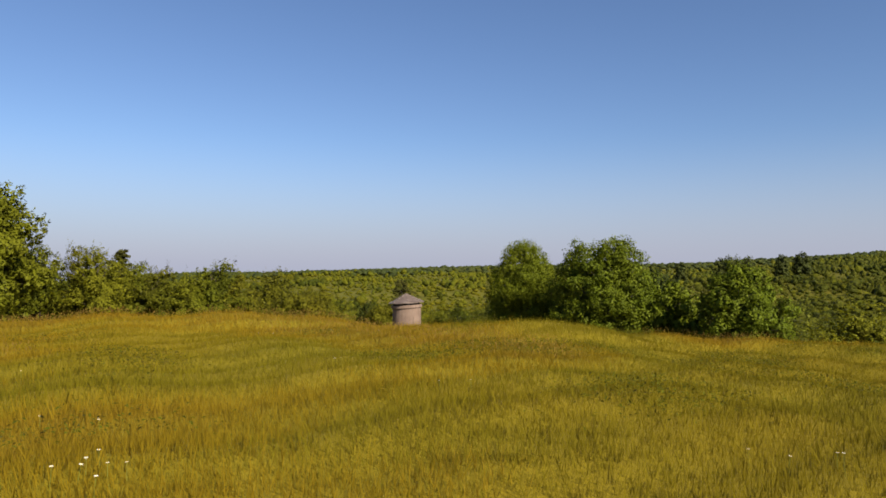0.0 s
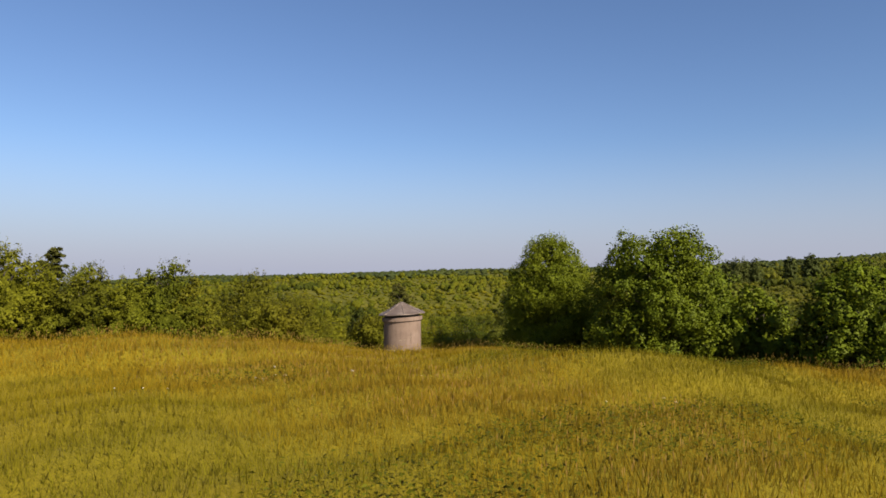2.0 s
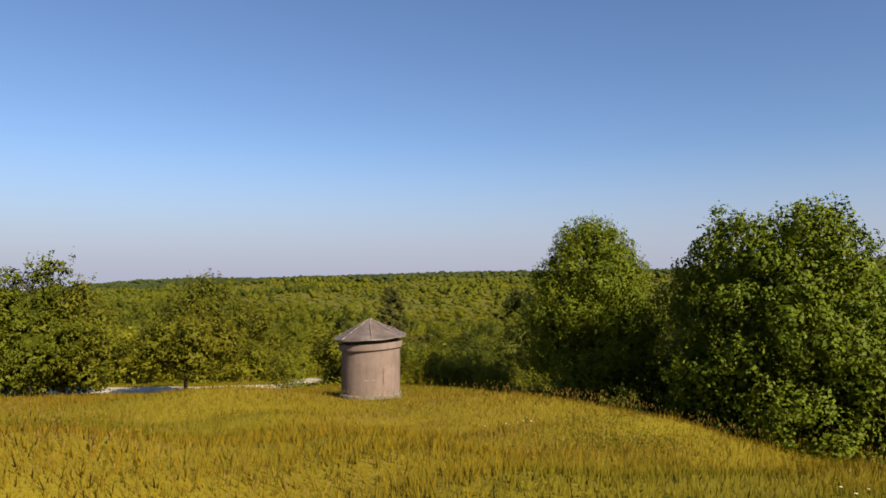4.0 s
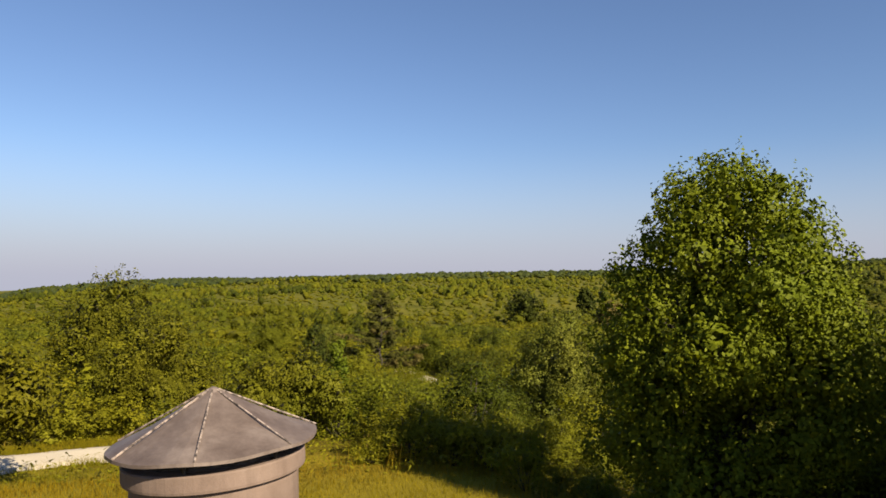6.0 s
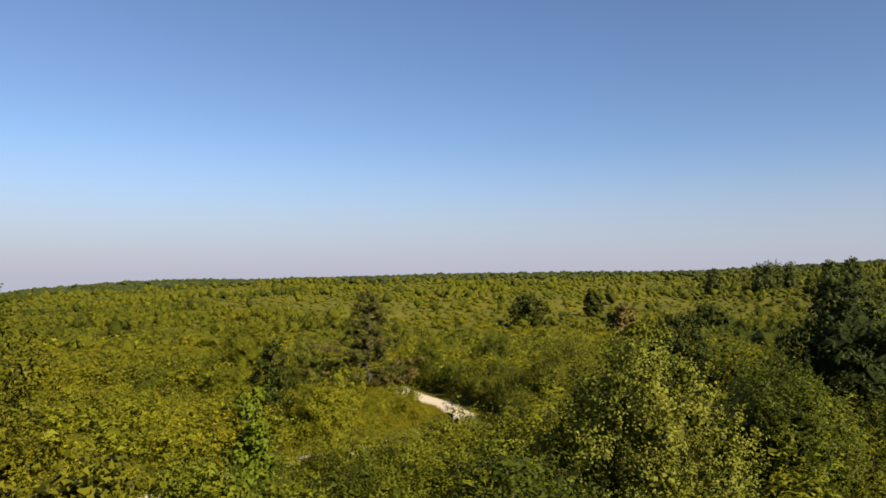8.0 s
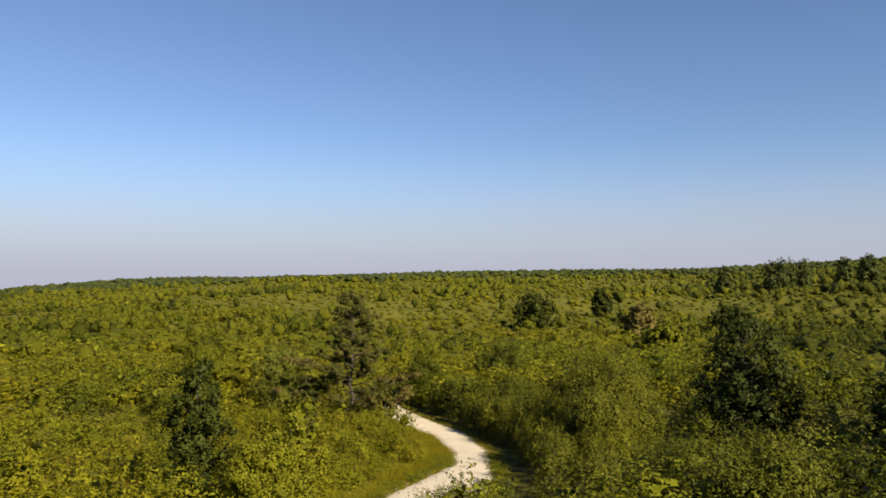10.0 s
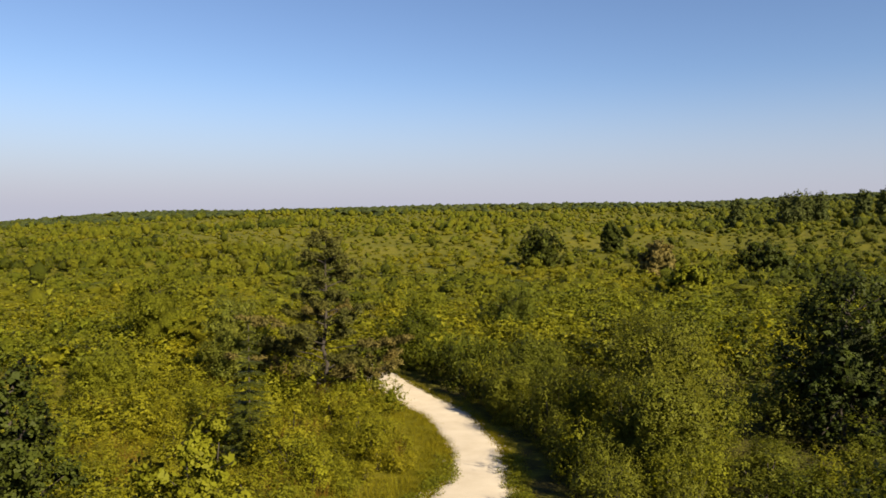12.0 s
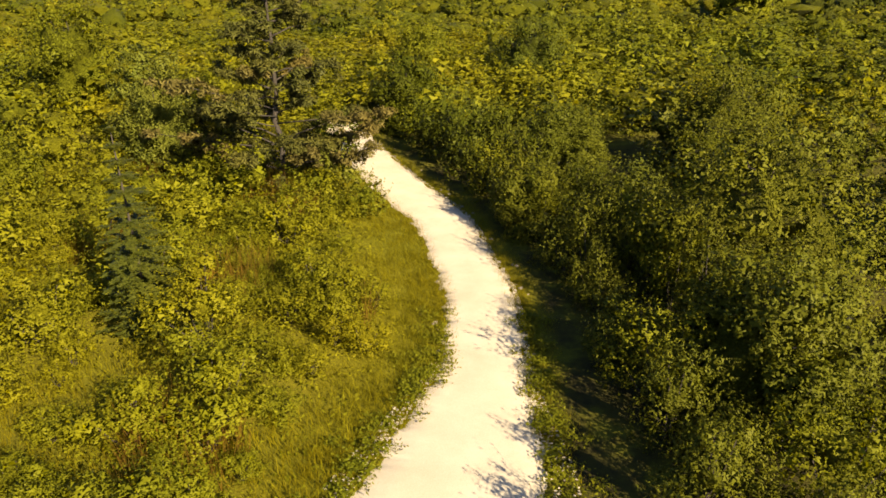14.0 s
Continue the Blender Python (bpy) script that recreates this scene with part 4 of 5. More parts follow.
KEEP_OUT = [(5, 46.6, 1.2), (9.5, 40.2, 2.4), (11, 44.6, 2.6), (7.7, 44.8, 2.0), (9.2, 47.8, 2.0), (14.6, 46, 2.4), (18, 42, 2.2), (12.6, 39.2, 1.5), (14.6, 35.5, 1.6), (-10.1, 48.9, 2.5), (-4.4, 55.3, 2.0), (6.2, 67.2, 2.0), (4.9, 63.4, 1.6), (-6.9, 117, 1.8),
            (-7.6, 102.6, 1.7), (-6.9, 100.4, 1.0), (16.6, 104.6, 2.6), (30, 99, 4), (20.3, 106.5, 3), (-9.3, 88, 1.3), (-6.1, 91.3, 1.0), (-3.7, 62.6, 1.7), (-17, 71.5, 2.4), (-26.8, 62, 1.8), (-24.4, 53, 1.3), (-2.25, 42.1, 3)] + [(q[0], q[1], 0.36 * q[3]) for q in BIG_BUSHES]


def shrub_height(x, y, side):
    """How high the scrub grows; 0 where none does."""
    if y > 125:
        return 3.3 + 1.2 * math.sin(x * 0.13 + 1) * math.sin(y * 0.09)
    if side < 0:
        if y < 57.5 and x > -24:
            return 0
        return float(np.interp(y, [57, 62, 76, 84, 92, 112, 122], [2.7, 3.0, 2.7, 2.5, 2.0, 2.1, 3.0]))
    if y < (51.6 if x < 1.2 else 47.5) + 0.1 * max(0, -x) or (x < -2.2 and y < 57.5):
        return 0
    if x < 1.0 and 71 < y < 94:
        return float(np.interp(y, [71, 84, 90], [1.55, 1.45, 1.05]))
    if x < 1.0 and y < 71:
        return float(np.interp(y, [47, 52, 56, 62, 71], [0.9, 1.2, 1.5, 1.7, 1.2]))
    if x > 10.5 and 88 < y < 103:
        return 1.9
    if x < 3:
        return float(np.interp(y, [47, 52, 56, 60, 72, 95, 115], [0.9, 1.2, 1.6, 2.2, 1.8, 1.9, 2.6]))
    return float(np.interp(y, [47, 53, 60, 66, 90, 112, 125], [1.4, 1.6, 2.0, 2.9, 3.2, 3.4, 3.6]))


spots, cells = [], {}


def set_shrub(sx, sy, close):
    """Plants a shrub there, unless the path, a tree or another shrub is in the way."""
    d, i, side = path_near(sx, sy)
    d, half, side = float(d[0]), PATH[int(i[0]), 2], float(side[0])
    if sy < 47.5 and sx > 0:
        side = 1.0
    h = shrub_height(sx, sy, side) * rng.choice([0.4, 0.5, 0.65, 0.8, 0.95, 1.1, 1.3] if side < 0 else [0.45, 0.65, 0.85, 1.0, 1.15, 1.35])
    if side > 0 and 88 < sy < 124:
        h = min(h, 2.7 + 0.4 * max(0.0, d - 3.2))
    wide = h * rng.uniform(1.15, 1.6) if h > 1.8 else h * rng.uniform(1.2, 1.7)
    margin = half + (1.2 if side < 0 and 84 < sy < 113 else 0.7 if side < 0 else 0.4) + 0.42 * wide
    if h < 0.3 or d < margin or any((sx - a) ** 2 + (sy - b) ** 2 < c * c for a, b, c in KEEP_OUT):
        return
    ci, cj = int(sx // 4), int(sy // 4)
    for a in (ci - 1, ci, ci + 1):
        for b in (cj - 1, cj, cj + 1):
            if any((sx - q[0]) ** 2 + (sy - q[1]) ** 2 < (close * 0.5 * (wide + q[2])) ** 2 for q in cells.get((a, b), ())):
                return
    cells.setdefault((ci, cj), []).append((sx, sy, wide))
    drift = math.sin(sx * 0.17 + 1.1 * math.sin(sy * 0.11)) + 0.7 * math.sin(sy * 0.23 + sx * 0.06)
    pick = 0.45 * rng.random() + 0.28 + 0.2 * drift
    if side < 0:
        tone = "y" if pick < 0.66 else "m" if pick < 0.92 or rng.random() < 0.6 else "g" if rng.random() < 0.4 else "d"
    else:
        # further right more dark-leaved shrubs, deep shade put into the choice of colour
        tone = "y" if pick < (0.34 if sx < 4 else 0.16) else "m" if pick < (0.74 if sx < 8 else 0.5 if sx < 13 else 0.3) or rng.random() < 0.4 else "g" if rng.random() < 0.25 else "d"
    if side > 0 and tone == "m" and sx > 2.5 and sy > 60 and rng.random() < 0.85:
        tone = "h"
    spots.append((sx, sy, h, wide, tone, int(rng.integers(5)), rng.uniform(0, 360)))


# bushes that stand close along the shaded side of the path, two deep
for row in (0, 1):
    for px, py, half in PATH[::2]:
        if 91 < py < 123 and rng.random() < 0.9:
            wide, h = rng.uniform(2.0, 3.0), rng.uniform(2.5, 3.4) * (0.85 if py < 98 else 1.0) + 0.4 * row
            sx, sy = px + half + 0.46 * wide + 2.0 * row + float(np.interp(py, [91, 99, 104, 112, 123], [1.9, 1.3, 1.0, 0.7, 0.5])) + rng.uniform(0, 0.5), py + rng.uniform(-0.5, 0.5)
            if float(path_near(sx, sy)[0][0]) > half + 0.36 * wide and all((sx - q[0]) ** 2 + (sy - q[1]) ** 2 > 1.5 for q in spots):
                cells.setdefault((int(sx // 4), int(sy // 4)), []).append((sx, sy, wide))
                spots.append((sx, sy, h, wide, "hhmd"[int(rng.integers(4))], int(rng.integers(5)), rng.uniform(0, 360)))
for k in range(16000):
    sy = rng.uniform(46, 130)
    sx = rng.uniform(-0.66 * sy - 6, 0.66 * sy + 8)
    if k > 3800 and not (-18 < sx < 22 and sy < 130):
        continue
    set_shrub(sx, sy, 0.74 if sx > 3 and sy > 58 else 0.64 if abs(sx) > 25 else 0.55)
spots += [(-7.0, 53.0, 1.5, 2.0, "m", 1, 20.0), (-5.6, 62.6, 1.7, 2.3, "y", 0, 40.0), (-5.9, 60.2, 1.3, 2.0, "m", 4, 90.0), (-6.0, 65.0, 1.6, 2.2, "m", 2, 200.0), (-2.4, 113.0, 2.0, 2.4, "m", 1, 250.0), (-3.5, 115.4, 2.6, 2.6, "g", 2, 70.0), (-4.7, 118.2, 3.4, 3.0, "d", 0, 10.0), (-5.3, 113.8, 1.8, 2.4, "m", 3, 150.0)]
# scrub below the oaks
for k in range(34):
    sx, sy = rng.uniform(10, 34), 0
    sy = rng.uniform(36, 48) if sx < 17 else rng.uniform(26, 48) + 0.1 * (sx - 17)
    if sx > 16.5 or sy > 42:
        spots.append((sx, sy, rng.uniform(1.3, 2.0) if sx < 17 else rng.uniform(1.5, 2.4), 3.4, "dmmd"[k % 4], k % 4, rng.uniform(0, 360)))
spots.sort(key=lambda s: max(0, abs(s[0] - 2) - (13 if 84 < s[1] < 112 else 8)) + max(0, s[1] - 108) + max(0, 50 - s[1]) * 0.3 + 0.5 * max(0, min(s[1] - 68, 87 - s[1])) - 2.0 * max(0, s[2] - 2.8))


def joined(model_sets, places):
    """All leaves, and all dense foliage, of the plants at these places."""
    leaves, masses = [], []
    for sx, sy, h, wide, shape, turn, z in places:
        c, s = math.cos(turn), math.sin(turn)
        m = np.array([[c * wide, -s * wide, 0], [s * wide, c * wide, 0], [0, 0, h]])
        q = np.array([[c, -s, 0], [s, c, 0], [0, 0, 1]])
        own = rng.random()
        for (corners, outward), kept in zip(model_sets[shape], (leaves, masses)):
            if outward.ndim == 2:
                outward = np.repeat(outward[:, None, :], 3, axis=1)
            kept.append((corners @ m.T + np.array([sx, sy, z - 0.05 * h]), unit(outward @ q.T + np.array([0, 0, 0.2])), np.full(len(corners), own)))
    return both(leaves), both(masses)


zs = land([s[0] for s in spots], [s[1] for s in spots])
used = {}
for (sx, sy, h, wide, tone, shape, turn), z in list(zip(spots, zs))[:300]:
    m = pose(sx, sy, z, 0, 0, turn) @ Matrix.Diagonal((wide, wide, h, 1))
    key = tone, shape, int(h > 2.3)
    if key in used:
        copy_thing(models[key], m)
    else:
        used[key] = m
for key, model in models.items():
    if key in used:
        model.matrix_world = used[key]
    else:
        for child in list(model.children):
            bpy.data.objects.remove(child)
        bpy.data.objects.remove(model)
STUFF = {"y": "dense carpet of yellow-green shrubs", "m": "dense mid-green scrub", "d": "scattered dark green scrub", "g": "scattered grey-green scrub", "h": "dense dull green hazel thicket"}
for tone in "ymdgh":
    sets = []
    for model_sets, lo, hi in ((MIDDLE, 300, 860), (LITE, 860, len(spots))):
        rest = [(sx, sy, h, wide, shape, radians(turn), z) for (sx, sy, h, wide, t, shape, turn), z in list(zip(spots, zs))[lo:hi] if t == tone]
        if rest:
            sets.append(joined(model_sets, rest))
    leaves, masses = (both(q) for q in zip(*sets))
    tagged(new("scrub", poly_mesh("scrub", leaves, SHRUB_LEAF[tone], masses, SHADED_MASS[SHRUB_LEAF[tone]])), STUFF[tone], "scrub", kind="stuff")

# heath with scattered bushes and young trees, and the forest on the far ridge
wood = {q: [[], [], []] for q in "ymdhf"}
y = 128.0
while y < 960:
    step = float(np.interp(y, [128, 170, 220, 300, 540, 620, 900], [2.0, 2.5, 3.4, 4.8, 6.4, 10.0, 14.0]))
    xs = np.arange(-0.67 * y - 8, 0.67 * y + 8, step)
    xs = xs + rng.uniform(-0.6, 0.6, size=len(xs)) * step
    ys = y + rng.uniform(-0.6, 0.6, size=len(xs)) * step
    for sx, sy, z in zip(xs, ys, land(xs, ys)):
        slope = sx / sy
        grove = math.sin(sx / 19 + 1.7 * math.sin(sy / 43)) + math.sin(sy / 27 + 0.8 * math.sin(sx / 31)) + 0.7 * math.sin(sx / 7.3 + 1.4 * math.sin(sy / 9.1))
        grove += 1.1 * float(smooth(0.28, 0.5, slope)) * (1 if sy > 240 else 0.4) + 0.5 * float(smooth(300, 520, sy))
        chance = rng.random()
        warm = 0.5 + 0.28 * math.sin(sx / 11 + 1.2 * math.sin(sy / 17)) + 0.28 * math.sin(sy / 16 + 1.3 * math.sin(sx / 23)) + rng.uniform(-0.12, 0.12)
        edge_of_forest = float(np.interp(slope, [-0.6, -0.1, 0.15, 0.6], [590, 620, 650, 690])) + 40 * math.sin(sx / 70) + 25 * math.sin(sx / 23)
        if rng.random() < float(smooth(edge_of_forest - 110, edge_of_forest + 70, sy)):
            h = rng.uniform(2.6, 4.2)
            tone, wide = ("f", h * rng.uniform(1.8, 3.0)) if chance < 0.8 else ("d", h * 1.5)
        elif grove > 1.35 or chance < 0.04:
            h = rng.uniform(2.2, 4.0) if chance > 0.012 else rng.uniform(3.6, 5.2)
            wide, tone = h * rng.uniform(0.9, 1.3), "d" if warm < 0.3 else "m"
        elif grove < -0.5:
            if chance < 0.2 * float(smooth(150, 220, sy)):
                continue
            h = rng.uniform(0.5, 1.0) + 1.1 * (1 - float(smooth(140, 220, sy)))
            wide, tone = h * rng.uniform(2.0, 3.2), "y" if warm > 0.4 else "m"
        else:
            h = rng.uniform(0.8, 1.9) * (1 + 0.8 * (1 - float(smooth(140, 230, sy))))
            wide, tone = h * rng.uniform(1.4, 2.2), "y" if warm > 0.68 + 0.1 * grove else "m" if rng.random() < 0.93 else "d"
        if slope > 0.3 and tone == "y":
            tone = "m"
        if tone == "m" and rng.random() < 0.75 * float(smooth(0.12, 0.4, slope)):
            tone = "h"
        wood[tone][0 if sy < 158 and abs(sx) < 46 else 1 if sy < 290 else 2].append((sx, sy, h, wide, int(rng.integers(5)), rng.uniform(0, 6.28), z))
    y += step * 0.9
WOODS = {"y": (LEAF_YELLOW, "low yellow-green bushes scattered over far heath"), "m": (LEAF_MID, "countless mid-green bushes reaching the far ridge"),
         "d": (LEAF_DARK, "dark green bushes and young trees on far heath"), "h": (LEAF_HAZEL, "dull green bushes on the far slope"), "f": (LEAF_HAZY_FOREST, "dark forest along the far ridge")}
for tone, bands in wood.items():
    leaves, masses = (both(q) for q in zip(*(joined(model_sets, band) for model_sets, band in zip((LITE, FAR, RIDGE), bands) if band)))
    tagged(new("far_woods", poly_mesh("far_woods", leaves, WOODS[tone][0], masses, SHADED_MASS[WOODS[tone][0]])), WOODS[tone][1], "woods", kind="stuff")


# ---- grass, herbs and small things ----
def blades(x, y, lo, hi, width, lean):
    """One bent blade, a triangle, at each place."""
    k = len(x)
    z = land(x, y) - 0.02
    a, b = rng.uniform(0, 2 * math.pi, k), rng.uniform(0, 2 * math.pi, k)
    h, l = rng.uniform(lo, hi, k), rng.uniform(0.1, lean, k)
    w = width * rng.uniform(0.6, 1.4, k)
    base = np.stack([x, y, z], axis=1)
    side = np.stack([np.cos(a) * w, np.sin(a) * w, np.zeros(k)], axis=1)
    tip = base + np.stack([np.cos(b) * h * l, np.sin(b) * h * l, h], axis=1)
    return np.stack([base - side, base + side, tip], axis=1), unit(np.stack([np.zeros(k), np.zeros(k), np.ones(k)], axis=1) + 0.2 * rng.normal(size=(k, 3)))


def tufts(count, x0, x1, y0, y1, per, spread, keep):
    cx, cy = rng.uniform(x0, x1, count), rng.uniform(y0, y1, count)
    m = keep(cx, cy)
    cx, cy = np.repeat(cx[m], per), np.repeat(cy[m], per)
    return cx + rng.normal(size=len(cx)) * spread, cy + rng.normal(size=len(cy)) * spread


def in_meadow(x, y):
    d, _, side = path_near(x, y)
    edge_y = np.where(x > 1.4, 47.5 - 0.25 * (x - 2), np.where(x < -4, 58, 51.3))
    return (y < edge_y) & (np.abs(x) < 9 + 0.72 * y) & (d > 1.25) & ((x + 2.25) ** 2 + (y - 41.4) ** 2 > 0.8)


def sown(per_m2, x0, x1, y0, y1, per, spread):
    """Places of blades, in tufts, over a stretch of the meadow."""
    return tufts(int(per_m2 * (x1 - x0) * (y1 - y0) / per), x0, x1, y0, y1, per, spread, lambda x, y: in_meadow(x, y) & (np.abs(x) < 2.5 + 0.66 * y + rng.exponential(1.2, len(x))))


def ripe(x, y):
    """Where the meadow has turned tan (above 0) or stays green."""
    return np.sin(0.45 * x + 1.3 * np.sin(0.29 * y) + 2) + np.sin(0.37 * y + 0.25 * x) + 0.6 * np.sin(1.1 * x - 0.8 * y) + 0.5 * smooth(2, 12, -x) + 0.9 * smooth(21, 27, y) * (1 - smooth(2, 6, x)) + 0.9 * smooth(27, 31, y) * smooth(2, 6, x) - 1.0 * (1 - smooth(7, 16, y)) - 1.4 * smooth(1, 6, x) * (1 - smooth(26, 31, y)) - 0.4


stretches = [(sown(950, -12, 12, 3.5, 12, 9, 0.13), 0.06, 0.2, 0.0036), (sown(480, -20, 20, 12, 24, 8, 0.18), 0.07, 0.17, 0.0052),
             (sown(210, -28, 26, 24, 35, 6, 0.35), 0.08, 0.19, 0.0088), (sown(190, -30, 16, 35, 51.5, 6, 0.35), 0.06, 0.15, 0.0085), (sown(110, -34, -3, 45, 58, 8, 0.35), 0.06, 0.16, 0.011),
             (sown(26, -22, 22, 6, 35, 5, 0.4), 0.2, 0.36, 0.005)]
blade_sets = {"tan": [], "dry": [], "green": []}
for (bx, by), lo, hi, thick in stretches:
    state = ripe(bx, by) + 0.3 * rng.normal(size=len(bx))
    for key, sel in (("tan", state > 0.75), ("dry", (state > -0.4) & (state <= 0.75)), ("green", state <= -0.4)):
        blade_sets[key].append(blades(bx[sel], by[sel], lo, hi * (0.85 if key == "green" else 1.1), thick, 0.55))
for key, mat, lab in (("tan", GRASS_TAN, "ripe orange-tan patches of meadow grass"), ("dry", GRASS, "tall dry yellow-green meadow grass"), ("green", GRASS_FRESH, "fresher green tufts in the meadow grass")):
    tagged(new("meadow_grass", poly_mesh("meadow_grass", both(blade_sets[key]), mat)), lab, "grass", kind="stuff")
sx1, sy1 = tufts(3600, -30, 26, 14, 40, 8, 0.4, lambda x, y: in_meadow(x, y) & (np.abs(x) < 2.5 + 0.66 * y) & (ripe(x, y) > 0.5))
stalk, stalk_out = blades(sx1, sy1, 0.22, 0.42, 0.003, 0.45)
tip = stalk[:, 2]
head = np.stack([tip, tip + np.array([0.006, 0.004, -0.03]), tip + np.array([0, 0, -0.08]), tip + np.array([-0.006, -0.004, -0.03])], axis=1)
tagged(new("seed_heads", poly_mesh("seed_heads", (head, stalk_out), SEED)), "pinkish tan seed heads over the meadow", "grass", kind="stuff")

# low leafy herbs in patches of the meadow
HERB_PATCHES = [(-0.9, 15.0, 1.5, 0.9), (-1.4, 13.6, 0.9, 0.7), (3.6, 17.2, 2.6, 0.9), (6.2, 19.4, 2.6, 1.2), (5.6, 15.4, 1.5, 0.9), (-6.4, 15.0, 1.2, 0.5), (-5.2, 11.2, 1.2, 0.7), (9.5, 24.5, 2.4, 1.4), (13.0, 27.5, 2.4, 1.2)]
k = 220000
hx, hy = rng.uniform(-12, 17, k), rng.uniform(4.5, 37, k)
patch = 0.75 * (np.sin(0.9 * hx + 1.4 * np.sin(0.5 * hy)) + np.sin(0.8 * hy - 0.4 * hx + 0.5)) + 0.35 * smooth(0, 5, hx) + 0.35 * rng.normal(size=k)
for cx, cy, wx, wy in HERB_PATCHES:
    patch += 1.5 * np.exp(-((hx - cx) / wx) ** 2 - ((hy - cy) / wy) ** 2)
ok = (patch > 1.5) & in_meadow(hx, hy)
hx, hy = hx[ok], hy[ok]
hp = np.stack([hx, hy, land(hx, hy) + rng.uniform(0.06, 0.24, len(hx))], axis=1)
tagged(new("meadow_herbs", poly_mesh("meadow_herbs", leaf_set(hp, np.tile([0.0, 0.0, 0.8], (len(hp), 1)), 0.058, 0.027, 0.7, 0.6, 4), LEAF_OLIVE)), "darker green leafy herbs in the meadow grass", "herbs", kind="stuff")

# taller tan grass where the meadow ends at the scrub
ex, ey = tufts(1500, -2.5, 16, 38, 51, 12, 0.2, lambda x, y: np.abs(y - np.interp(x, [-2, 1, 2, 5, 8, 12, 16], [51.3, 51.0, 48.0, 46.0, 39.6, 36.6, 33.5])) < 0.9)
tagged(new("tall_grass", poly_mesh("tall_grass", blades(ex, ey, 0.35, 0.8, 0.007, 0.4), GRASS)), "tall tan grass where the meadow meets the scrub", "grass", kind="stuff")
stalk, stalk_out = blades(ex[::5], ey[::5], 0.45, 0.95, 0.003, 0.5)
tip = stalk[:, 2]
head = np.stack([tip, tip + np.array([0.005, 0.003, -0.03]), tip + np.array([0, 0, -0.09]), tip + np.array([-0.005, -0.003, -0.03])], axis=1)
tagged(new("seed_heads", poly_mesh("seed_heads", (head, stalk_out), SEED)), "pinkish tan seed heads along the scrub", "grass", kind="stuff")

# verge along the path
k = 7000
i = rng.integers(0, len(fine_path), k)
keep_y = (fine_path[i, 1] > 47) & (fine_path[i, 1] < 140)
i = i[keep_y]
side = np.where(rng.random(len(i)) < 0.78, -1, 1)
out = fine_path[i, 2] + np.abs(rng.normal(size=len(i))) * np.where(side < 0, 1.3, 0.35) - 0.3
vx, vy = fine_path[i, 0] + nor[i, 0] * side * out, fine_path[i, 1] + nor[i, 1] * side * out
vx, vy = np.repeat(vx, 22) + rng.normal(size=len(vx) * 22) * 0.16, np.repeat(vy, 22) + rng.normal(size=len(vy) * 22) * 0.16
tagged(new("verge_grass", poly_mesh("verge_grass", blades(vx, vy, 0.06, 0.26, 0.007, 0.8), GRASS_GREEN)), "grassy verge of the gravel path", "grass", kind="stuff")

# loose gravel spilled over the path's edges, thickest in the bend
k = 9000
i = rng.integers(0, len(fine_path), k)
i = i[(fine_path[i, 1] > 86) & (fine_path[i, 1] < 122)]
side = rng.choice([-1, 1], len(i))
bend = np.exp(-((fine_path[i, 1] - 95) / 5) ** 2)
i, side, bend = (q[(side > 0) | (bend > 0.25)] for q in (i, side, bend))
out = fine_path[i, 2] - 0.2 + np.minimum(rng.exponential(1.0, len(i)), 1.8) * (0.06 + 0.26 * bend)
gx, gy = fine_path[i, 0] + nor[i, 0] * side * out, fine_path[i, 1] + nor[i, 1] * side * out
gz = land(gx, gy) + 0.035
turn = rng.uniform(0, 6.28, len(i))
size = rng.uniform(0.012, 0.05, len(i))
disc = []
for q in range(6):
    a, far = turn + q * math.pi / 3, size * rng.uniform(0.6, 1.3, len(i))
    disc.append(np.stack([gx + np.cos(a) * far, gy + np.sin(a) * far * 0.8, gz + rng.uniform(-0.012, 0.012, len(i))], axis=1))
disc = np.stack(disc, axis=1)
tagged(new("loose_gravel", poly_mesh("loose_gravel", (disc, np.tile([0.0, 0.0, 1.0], (len(disc), 1))), GRAVEL)), "loose pale gravel spilled into the verge", "gravel", kind="stuff")

# low plants creeping onto the gravel in the bend
k = 230
i = rng.integers(0, len(fine_path), 4000)
i = i[(fine_path[i, 1] > 90) & (fine_path[i, 1] < 104)][:k]
side = rng.choice([-1, 1], len(i))
out = fine_path[i, 2] + rng.normal(size=len(i)) * 0.28 + 0.05
cx, cy = fine_path[i, 0] + nor[i, 0] * side * out, fine_path[i, 1] + nor[i, 1] * side * out
cx, cy = np.repeat(cx, 46), np.repeat(cy, 46)
cx, cy = cx + rng.normal(size=len(cx)) * 0.13, cy + rng.normal(size=len(cy)) * 0.13
cp = np.stack([cx, cy, land(cx, cy) + rng.uniform(0.05, 0.26, len(cx))], axis=1)
tagged(new("creeping_herbs", poly_mesh("creeping_herbs", leaf_set(cp, np.tile([0.0, 0.0, 0.7], (len(cp), 1)), 0.09, 0.045, 0.5, 0.7, 3), LEAF_MID)), "low green plants creeping onto the gravel", "herbs", kind="stuff")

